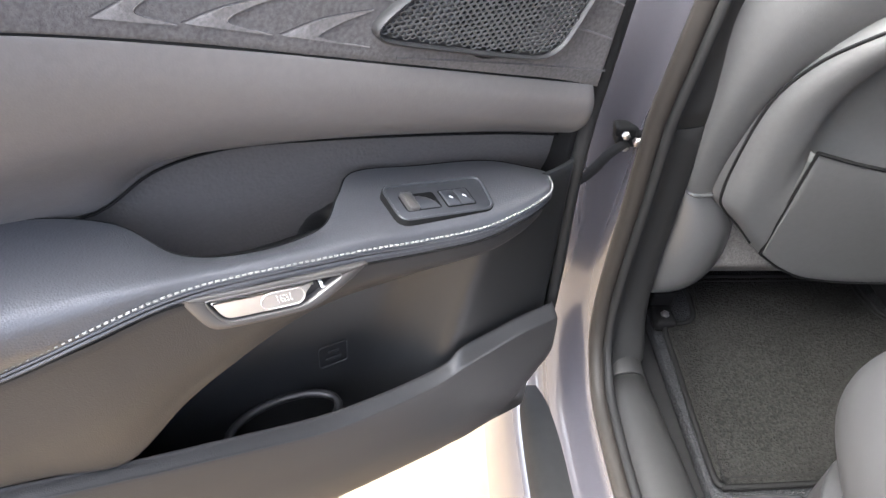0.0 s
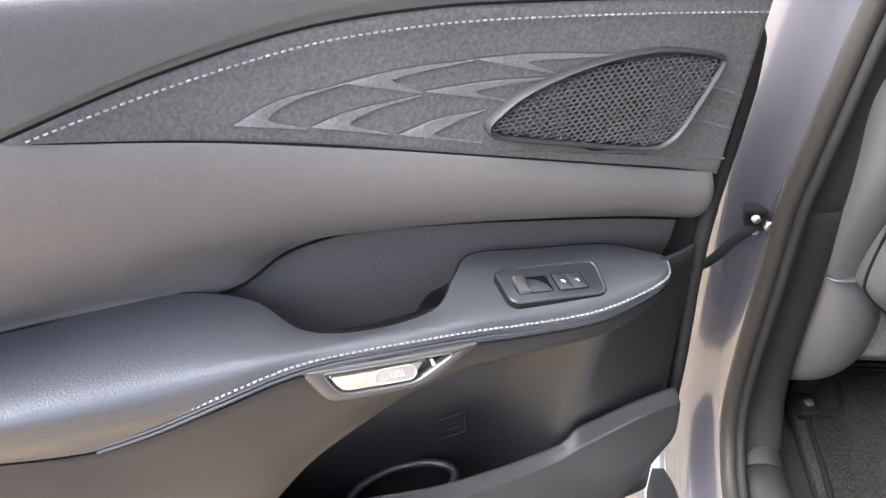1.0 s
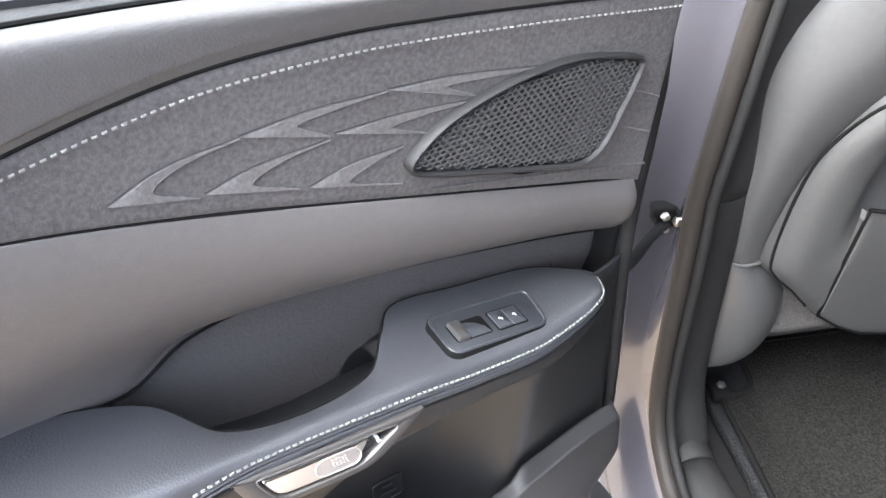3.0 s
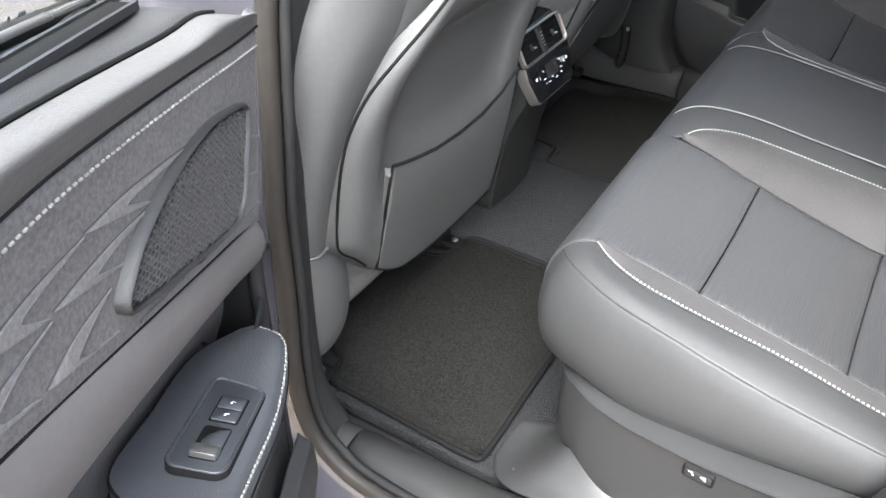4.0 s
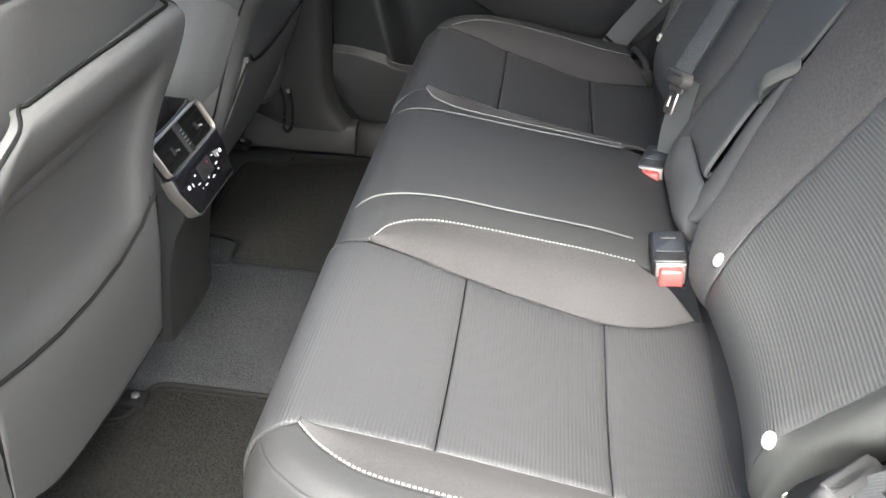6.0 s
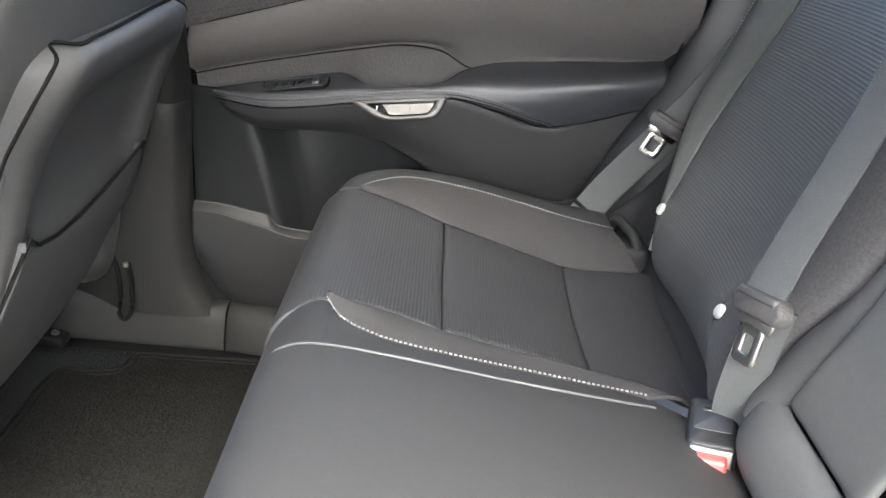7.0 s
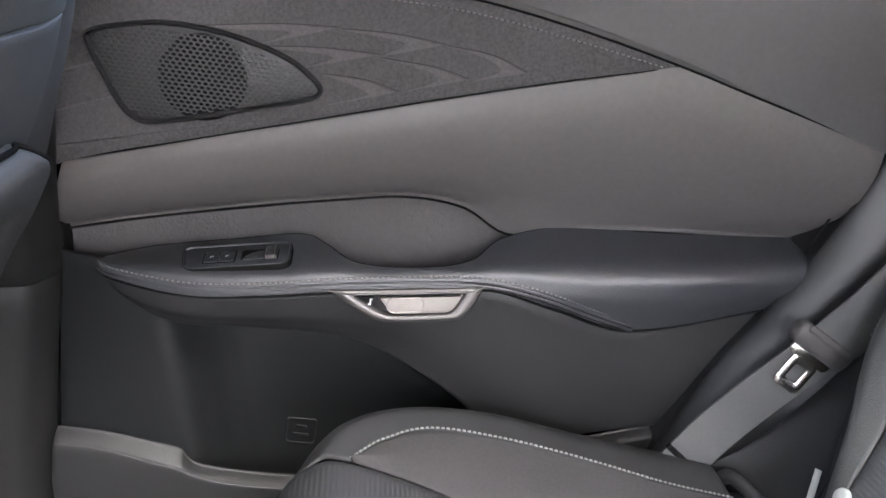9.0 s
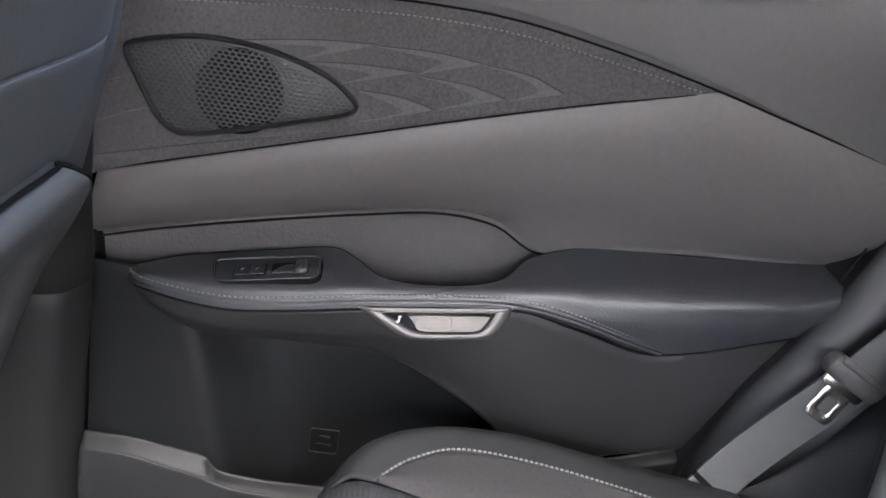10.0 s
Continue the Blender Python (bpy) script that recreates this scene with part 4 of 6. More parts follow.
    lv = oval([(-0.0285, 0.0046), (-0.0265, 0.0056), (0.0, 0.0057), (0.030, 0.0058), (0.0495, 0.0060), (0.0508, 0.0050), (0.0475, -0.0015), (0.043, -0.0075), (0.0395, -0.0098), (0.033, -0.0112), (0.010, -0.0116), (-0.010, -0.0116), (-0.0165, -0.0108), (-0.0195, -0.0085), (-0.024, -0.002)])
    lever = part("handle_lever", plate(lv, fr3, 0.0022, 0.0016, 0.005), CHROME_WARM, handle, "satin champagne pull handle")
    dent = np.array(rounded(0.034, 0.0125, 0.0061, 6, cx=-0.004, cy=sgn * -0.0030))
    part("finger_dent", rim(offset_outline(dent, 0.0014), dent, fr3, 0.0029, 0.001, 0.0006), CHROME_WARM, lever, "oval raised thumb rest")
    part("grip_dots", merge(*[plate(np.array(rounded(0.0012, 0.0012, 0.0005, 3, cx=-0.011 + 0.0026 * i_ + 0.0008 * j_, cy=sgn * (-0.0052 + 0.0026 * j_))), fr3, 0.0030, 0.0004) for i_ in range(5) for j_ in range(3)]), CHROME_WARM, lever, "raised grip dots")
    part("lock_tab", merge(plate(np.array(rounded(0.0016, 0.0046, 0.0006, cx=-0.0372, cy=sgn * 0.0004)), fr3, -0.0035, 0.0003, 0.001), plate(np.array(rounded(0.0030, 0.0016, 0.0006, cx=-0.0384, cy=sgn * -0.0022)), fr3, -0.0035, 0.0003, 0.001), plate(np.array(rounded(0.0026, 0.0014, 0.0005, cx=-0.0364, cy=sgn * 0.0024)), fr3, -0.0035, 0.0003, 0.001)), LABEL_WHITE, handle, "white lock mark")
    # painted shell with rubber seal
    shell = closed_spline([(0, y, z) for y, z in [(0.80, 0.66), (0.785, 0.45), (0.79, 0.25), (0.782, 0.12), (0.735, 0.045), (0.66, 0.022), (0.45, 0.018), (0.30, 0.03), (0.19, 0.10), (0.11, 0.26), (0.045, 0.42), (-0.02, 0.56), (-0.05, 0.66), (-0.03, 0.72), (0.2, 0.738), (0.5, 0.725), (0.72, 0.70)]], 4)[:, 1:]
    part("door_shell", at_x(plate(shell, fr, 0.045, 0.004, 0.045), 0.86), PAINT, door, "grey metallic painted door shell")
    # Flange blackened for its trim and for the shaded gap beside it.
    part("door_flange", at_x(rim(shell, offset_outline(shell, -0.022), fr, 0.0, 0.06, 0.002), 0.756), BINDING, door, "door flange in black for its trim and the shaded gap")
    ring_s = offset_outline(shell, -0.010)
    ring_s = np.vstack([ring_s, ring_s[:1]])
    part("door_seal", tube([(0.750, y, z) for y, z in ring_s], 0.008, 8, ends=False, up=(1, 0, 0)), RUBBER, door, "black rubber door seal")
    re_ = [(0.684, -0.012, 0.70), (0.706, 0.004, 0.62), (0.712, 0.030, 0.53), (0.714, 0.054, 0.465), (0.718, 0.118, 0.325), (0.722, 0.185, 0.14)]
    part("rear_edge", sheet([re_, [(x + 0.05, y - 0.012, z) for x, y, z in re_], [(0.81, y - 0.03, z) for x, y, z in re_]], 24, 8, (0, -1, 0), 0.003), RUBBER, door, "black rear edge of the door card")
    fe = [(0.744, 0.781, 0.70), (0.744, 0.780, 0.58), (0.746, 0.776, 0.45), (0.746, 0.774, 0.30), (0.746, 0.770, 0.16)]
    # Black skin run past the edge in place of the hinge gap's shade.
    part("front_gap_shade", sheet([fe, [(x + 0.014, y + 0.018, z) for x, y, z in fe], [(x + 0.032, y + 0.034, z) for x, y, z in fe], [(x + 0.060, y + 0.030, z) for x, y, z in fe]], 24, 8, (0, 1, 0), 0.003), BINDING, door, "black front edge, widened to stand in for the shaded gap")
    part("bottom_seal", tube(spline([(0.772, 0.715, 0.062), (0.772, 0.66, 0.034), (0.772, 0.50, 0.026), (0.772, 0.34, 0.030), (0.772, 0.24, 0.060)], 30), 0.013, 8, flat=0.6, up=(1, 0, 0)), BINDING, door, "black rubber flap under the door")
    # window frame and glass
    part("window_frame", tube([(0.835 - 0.45 * max(0, z - 0.8), y, z) for y, z in [(p[1], p[2]) for p in spline([(0, 0.765, 0.70), (0, 0.745, 0.80), (0, 0.70, 0.93), (0, 0.62, 1.085), (0, 0.52, 1.12), (0, 0.35, 1.12), (0, 0.12, 1.10), (0, 0.0, 1.05), (0, -0.07, 0.95), (0, -0.08, 0.80)], 60)]], 0.022, 10, up=(1, 0, 0)), PLASTIC_DARK, door, "black window frame")
    g = sheet([[(0.815, 0.74, 0.720), (0.815, 0.4, 0.76), (0.815, -0.06, 0.77)], [(0.72, 0.63, 1.07), (0.70, 0.35, 1.11), (0.72, -0.04, 0.98)]], 12, 6, (-1, 0, 0), 0.004)
    pane = part("window_pane", g, GLASS, door, "clear window glass")
    pane.visible_shadow = False
    part("belt_moulding", tube(spline([(0.803, 0.722, 0.7475), (0.803, 0.60, 0.7635), (0.800, 0.40, 0.7865), (0.792, 0.10, 0.8205)], 24), 0.0030, 8), CHROME, door, "thin bright strip along the glass")
    pw = frame_of((0.8125, 0.655, 0.7545), (0, 1, -0.16), (-1, 0, -0.18))
    part("glass_print", merge(*[plate(rounded(w_, 0.0030, 0.0006, 2, cx=c_), pw, 0.0004, 0.0001) for c_, w_ in ((-0.022, 0.012), (-0.006, 0.014), (0.011, 0.016), (0.025, 0.008))], *[plate(rounded(w_, 0.0028, 0.0006, 2, cx=c_, cy=v_), pw, 0.0004, 0.0001) for c_, w_, v_ in ((-0.024, 0.003, -0.006), (-0.010, 0.008, -0.006))]), PLASTIC_DARK, pane, "dark printed bars on the glass")
    return door


rear_door(Matrix.Identity(4), "rear_door", "closed black-trimmed rear door with suede insert")
rear_door(OPEN, "rear_door", "rear door swung wide open, black leather and suede trim")


# ---- side trims behind the doors ----
def side_trim(xf, name):
    m = [(0.690, -0.050, 0.90), (0.690, -0.022, 0.69), (0.690, 0.016, 0.575), (0.688, 0.056, 0.490), (0.688, 0.094, 0.420), (0.687, 0.122, 0.340), (0.686, 0.136, 0.280), (0.686, 0.146, 0.225)]
    d = [(x + 0.020, y - 0.004, z + 0.004) for x, y, z in m]
    o = [(x + 0.075, y + 0.004, z) for x, y, z in m]
    n = [(0.664, y - g, z - 0.004) for (x, y, z), g in zip(m, (0.10, 0.085, 0.040, 0.032, 0.030, 0.030, 0.030, 0.030))]
    n2 = [(0.652, y - 0.05, z - 0.010) for x, y, z in n]
    i = [(0.57, y - 0.11, z - 0.02) for x, y, z in n]
    t = thing(name, (0.68, 0.05, 0.1), "black moulded trim beside the rear seat back", "side trim", "side trims", "structure", xf=xf)
    part("trim_joint", tube(spline([(0.707, 0.128, 0.235), (0.707, 0.107, 0.287), (0.707, 0.078, 0.359), (0.707, 0.046, 0.436), (0.708, 0.014, 0.500), (0.709, -0.010, 0.56)], 30), 0.0018, 6), SEAM, t, "dark joint in the trim")
    part("trim_panel", sheet([o, d, m, n, n2, i], 50, 36, (-1, 0.6, 0), 0.004), PLASTIC_DARK, t, "smooth black side trim")
    arch = [[(0.655, 0.10, z), (0.648, 0.075, z + 0.01), (0.628, 0.050, z + 0.02), (0.600, 0.040, z + 0.02), (0.57, 0.03, z + 0.01)] for z in (0.20, 0.27, 0.32)]
    top = [(0.650, 0.055, 0.345), (0.640, 0.035, 0.395), (0.622, 0.012, 0.425), (0.600, 0.0, 0.42), (0.575, 0.0, 0.40)]
    top2 = [(0.648, -0.02, 0.47), (0.640, -0.03, 0.49), (0.622, -0.04, 0.49), (0.600, -0.05, 0.48), (0.575, -0.05, 0.46)]
    part("wheel_arch", sheet(arch + [top, top2], 24, 24, (-0.5, 1, 0.3), 0.004), PLASTIC, t, "glossy black wheel arch cover")
    return t


side_trim(Matrix.Identity(4), "side_trim_right")
side_trim(MIRROR, "side_trim_left")


# ---- rear seat ----
def row(a, b, dip=0.0, n=5):
    """Points across a seat from a to b that sag by dip in the middle."""
    a, b = np.array(a, float), np.array(b, float)
    return [tuple(a * (1 - t) + b * t - np.array((0, 0, dip * math.sin(math.pi * t)))) for t in np.linspace(0, 1, n)]


INNER = [(0.236, 0.466, 0.378), (0.243, 0.405, 0.366), (0.246, 0.343, 0.346), (0.251, 0.255, 0.323), (0.253, 0.169, 0.303), (0.242, 0.105, 0.296), (0.215, 0.050, 0.292)]
OUTER = [(0.537, 0.468, 0.382), (0.531, 0.405, 0.368), (0.523, 0.344, 0.349), (0.517, 0.255, 0.325), (0.512, 0.170, 0.303), (0.522, 0.105, 0.296), (0.535, 0.050, 0.292)]
ISTITCH = [(0.236, 0.468, 0.380), (0.196, 0.446, 0.380), (0.172, 0.400, 0.376), (0.166, 0.330, 0.367), (0.165, 0.255, 0.357), (0.164, 0.190, 0.348), (0.166, 0.132, 0.339)]
OSTITCH = [(0.539, 0.469, 0.383), (0.566, 0.440, 0.386), (0.588, 0.395, 0.386), (0.594, 0.320, 0.376), (0.592, 0.240, 0.362), (0.592, 0.165, 0.345), (0.595, 0.088, 0.331)]
PIPING = [(0.545, 0.508, 0.362), (0.590, 0.478, 0.381), (0.625, 0.420, 0.382), (0.641, 0.340, 0.375), (0.646, 0.250, 0.358), (0.647, 0.170, 0.346), (0.647, 0.095, 0.336)]
LOWER = [(0.540, 0.515, 0.215), (0.588, 0.490, 0.235), (0.620, 0.442, 0.250), (0.638, 0.360, 0.243), (0.641, 0.280, 0.250), (0.642, 0.200, 0.262), (0.642, 0.120, 0.272)]


def outer_cushion(xf, name, label):
    seat = thing(name, (0.40, 0.28, 0.20), label, "car seat", "rear seats", xf=xf)
    UP = (0, 0, 1)
    front = [row(INNER[2], OUTER[2], 0.010), row(INNER[1], OUTER[1], 0.009), row(INNER[0], OUTER[0], 0.004), row((0.225, 0.500, 0.368), (0.543, 0.496, 0.374), 0.0), row((0.218, 0.524, 0.345), (0.545, 0.520, 0.345), 0.0), row((0.214, 0.532, 0.30), (0.545, 0.529, 0.295), 0.0), row((0.213, 0.524, 0.25), (0.542, 0.522, 0.235), 0.0), row((0.213, 0.50, 0.20), (0.540, 0.50, 0.195), 0.0)]
    part("front_insert", sheet(front, 34, 40, (0, 0.6, 1), 0.0045), RIBBED_DIM, seat, "ribbed black leather seat front")
    part("middle_insert", sheet([row(INNER[2], OUTER[2], 0.010), row(INNER[3], OUTER[3], 0.011), row(INNER[4], OUTER[4], 0.011)], 30, 18, UP, 0.005, bulge=0.004), RIBBED_DIM, seat, "ribbed black leather seat centre")
    part("rear_insert", sheet([row(INNER[4], OUTER[4], 0.011), row(INNER[5], OUTER[5], 0.010), row(INNER[6], OUTER[6], 0.008), row((0.215, 0.0, 0.285), (0.535, 0.0, 0.285))], 30, 18, UP, 0.005), RIBBED_DIM, seat, "ribbed black leather seat rear")
    ib = [INNER, [tuple(np.array(a) * 0.5 + np.array(b) * 0.5 + np.array((0, 0, 0.009))) for a, b in zip(INNER, ISTITCH)], ISTITCH]
    part("inner_bolster", sheet(ib, 50, 14, UP, 0.004), SUEDE_DIM, seat, "dark suede inner bolster")
    ob = [OUTER, [tuple(np.array(a) * 0.5 + np.array(b) * 0.5 + np.array((0, 0, 0.006))) for a, b in zip(OUTER, OSTITCH)], OSTITCH]
    part("outer_bolster", sheet(ob, 50, 14, UP, 0.004), SUEDE_DIM, seat, "dark suede outer bolster")
    # leather between the outer stitching and the piping, then the side wall
    f = [tuple(np.array(a) * 0.5 + np.array(b) * 0.5 + np.array((0.004, 0.003, 0.006))) for a, b in zip(OSTITCH, PIPING)]
    part("side_strip", sheet([OSTITCH, f, PIPING], 50, 12, (0.5, 0, 1), 0.003), LEATHER_SMOOTH_DIM, seat, "smooth black leather edge")
    def mid(t, dx):
        return [tuple(np.array(a) * (1 - t) + np.array(b) * t + np.array((dx, dx * (0.9 if k < 2 else 0.4 if k == 2 else 0.0), 0))) for k, (a, b) in enumerate(zip(PIPING, LOWER))]
    tuck_in = [(x - 0.02, y - (0.015 if k < 2 else 0.0), z - 0.006) for k, (x, y, z) in enumerate(LOWER)]
    part("side_wall", sheet([PIPING, mid(0.18, 0.010), mid(0.45, 0.016), mid(0.75, 0.013), LOWER, tuck_in], 50, 26, (1, 0.3, 0), 0.004), LEATHER_SMOOTH_DIM, seat, "smooth black leather seat side")
    part("stitching", seam_stitches([(x, y, z + 0.0012) for x, y, z in spline(OSTITCH, 60)], (0, 0, 1), 0.0050, 0.0034, 0.0009, 0.0015), THREAD, seat, "pale grey thread")
    part("inner_stitching", seam_stitches([(x, y, z + 0.0012) for x, y, z in spline(ISTITCH, 60)], (0, 0, 1), 0.0050, 0.0034, 0.0009, 0.0015), THREAD, seat, "pale grey thread")
    part("corner_fold", tube(spline([(0.640, 0.088, 0.285), (0.637, 0.082, 0.32), (0.622, 0.078, 0.337), (0.595, 0.070, 0.338), (0.572, 0.060, 0.330), (0.57, 0.05, 0.30)], 24), 0.0075, 8), LEATHER_SMOOTH_DIM, seat, "folded leather corner loop")
    part("corner_gusset", block((0.555, 0.035, 0.27), (0.632, 0.082, 0.318), 0.012), LEATHER_SMOOTH_DIM, seat)
    # hard base under the cushion
    b0 = [(0.30, 0.465, 0.225), (0.45, 0.468, 0.225), (0.56, 0.455, 0.232), (0.610, 0.420, 0.244), (0.628, 0.375, 0.250), (0.636, 0.32, 0.256), (0.640, 0.24, 0.263), (0.640, 0.115, 0.286)]
    b1 = [(0.30, 0.472, 0.210), (0.45, 0.480, 0.205), (0.57, 0.474, 0.215), (0.632, 0.428, 0.238), (0.662, 0.378, 0.248), (0.676, 0.32, 0.256), (0.683, 0.24, 0.263), (0.685, 0.115, 0.282)]
    b2 = [(0.30, 0.470, 0.19), (0.45, 0.478, 0.185), (0.575, 0.473, 0.198), (0.636, 0.430, 0.228), (0.664, 0.380, 0.239), (0.677, 0.32, 0.247), (0.684, 0.24, 0.254), (0.686, 0.115, 0.272)]
    b3 = [(0.30, 0.462, 0.10), (0.45, 0.468, 0.10), (0.578, 0.468, 0.100), (0.637, 0.428, 0.140), (0.658, 0.378, 0.124), (0.663, 0.318, 0.122), (0.665, 0.236, 0.149), (0.668, 0.122, 0.254)]
    b4 = [(0.30, 0.450, 0.0), (0.45, 0.452, 0.0), (0.565, 0.455, 0.050), (0.622, 0.420, 0.110), (0.645, 0.375, 0.096), (0.650, 0.315, 0.096), (0.652, 0.235, 0.123), (0.657, 0.12, 0.235)]
    k0 = [(0.500, 0.462, 0.020), (0.575, 0.462, 0.072), (0.628, 0.425, 0.126), (0.652, 0.377, 0.111), (0.657, 0.317, 0.110), (0.659, 0.236, 0.137), (0.662, 0.165, 0.194), (0.665, 0.12, 0.245)]
    k2 = [(0.520, 0.545, 0.004), (0.610, 0.545, 0.006), (0.668, 0.500, 0.040), (0.688, 0.420, 0.078), (0.698, 0.333, 0.108), (0.702, 0.266, 0.126), (0.706, 0.165, 0.206), (0.708, 0.12, 0.256)]
    k1 = [(a[0] * 0.55 + c[0] * 0.45, a[1] * 0.55 + c[1] * 0.45, a[2] * 0.35 + c[2] * 0.65 + 0.002) for a, c in zip(k0, k2)]
    part("side_skirt", sheet([k0, k1, k2], 40, 14, (0.6, 0.3, 1), 0.003), SKIRT, seat, "flared grey plastic skirt beside the sill")
    base = part("seat_base", sheet([b0, b1, b2, b3, b4], 44, 30, (1, 0.4, 0), 0.004), PLASTIC, seat, "black plastic seat base cover")
    if xf.determinant() < 0:
        fr = frame_of((0.6848, 0.272, 0.2470), (0.08, -1, 0.02), (1, 0.08, -0.12))
        part("seat_switch", rim(np.array(rounded(0.034, 0.019, 0.003)), np.array(rounded(0.029, 0.014, 0.002)), fr, 0.002, 0.003, 0.0008), BINDING, base, "black seat release switch")
        part("switch_face", plate(rounded(0.029, 0.014, 0.002), fr, 0.0012, 0.0005), PLASTIC_DARK, base)
        part("symbol", merge(*[plate(np.array(c), fr, 0.0019, 0.0001) for c in ([(-0.0105, -0.003), (-0.006, -0.003), (-0.0045, 0.003), (-0.006, 0.0032), (-0.0075, -0.0008), (-0.0105, -0.001)], [(0.0030, -0.003), (0.0085, -0.003), (0.0090, 0.0030), (0.0065, 0.0034), (0.0055, 0.0012), (0.0028, 0.0006)])]), SWITCH_PRINT, base, "small pale printed symbols")
        part("scuff", merge(*[plate(np.array([(a_, b_), (a_ + w_, b_ + 0.001), (a_ + w_ * 0.8, b_ + h_), (a_ + w_ * 0.2, b_ + h_ * 0.8)]), frame_of((0.640, 0.500, 0.0375), (0.5, -0.7, 0.25), (0.35, 0.45, 0.85)), 0.0006, 0.0002) for a_, b_, w_, h_ in ((0, 0, 0.016, 0.005), (0.010, 0.004, 0.012, 0.004), (-0.006, -0.004, 0.010, 0.003))]), THREAD_DIM, seat, "pale scuff marks on the skirt")
    return seat


right_seat = outer_cushion(Matrix.Identity(4), "rear_seat", "black leather and suede rear seat beside the closed door")
left_seat = outer_cushion(MIRROR, "rear_seat", "black leather and suede rear seat by the open doorway")

mid_seat = thing("middle_seat", (0, 0.3, 0.2), "flat black leather middle seat with grey piping and folded armrest", "car seat", "rear seats")
cols = [-1.0, -0.80, -0.4, 0.0, 0.4, 0.80, 1.0]
def mid_row(w, y, z, crown):
    return [(c * w, y, z + crown * (1 - abs(c) ** 3) - (0.001 if abs(c) == 1 else 0)) for c in cols]
part("seat_top", sheet([mid_row(0.165, 0.06, 0.307, 0.02), mid_row(0.166, 0.14, 0.3395, 0.014), mid_row(0.166, 0.25, 0.3565, 0.012), mid_row(0.168, 0.36, 0.3725, 0.010), mid_row(0.176, 0.41, 0.378, 0.009), mid_row(0.200, 0.450, 0.381, 0.007), mid_row(0.232, 0.470, 0.381, 0.005), mid_row(0.225, 0.500, 0.369, 0.005), mid_row(0.216, 0.523, 0.340, 0.004), mid_row(0.213, 0.530, 0.30, 0.003), mid_row(0.212, 0.525, 0.26, 0.0), mid_row(0.21, 0.50, 0.20, 0.0)], 44, 60, (0, 0.5, 1), 0.004), LEATHER_SMOOTH_DIM, mid_seat, "smooth black leather seat top")
for s in (-1, 1):
    pc = [(s * 0.150, 0.515, 0.350), (s * 0.143, 0.498, 0.3745), (s * 0.136, 0.465, 0.388), (s * 0.128, 0.40, 0.388), (s * 0.126, 0.29, 0.3735), (s * 0.126, 0.19, 0.3610), (s * 0.130, 0.135, 0.3525)]
    part("piping", tube(spline(pc, 40), 0.0014, 6), THREAD_DIM, mid_seat, "light grey piping")
part("seat_front_base", sheet([[(-0.30, 0.47, 0.215), (0, 0.47, 0.215), (0.30, 0.47, 0.215)], [(-0.30, 0.44, 0.0), (0, 0.44, 0.02), (0.30, 0.44, 0.0)]], 8, 6, (0, 1, 0), 0.004), CARPET_GREY, mid_seat)


def lean(x, z, out=0.0):
    """A point of the seat back: out is how far it stands forward."""
    return (x, 0.047 - 0.38 * (z - 0.40) + out, z)


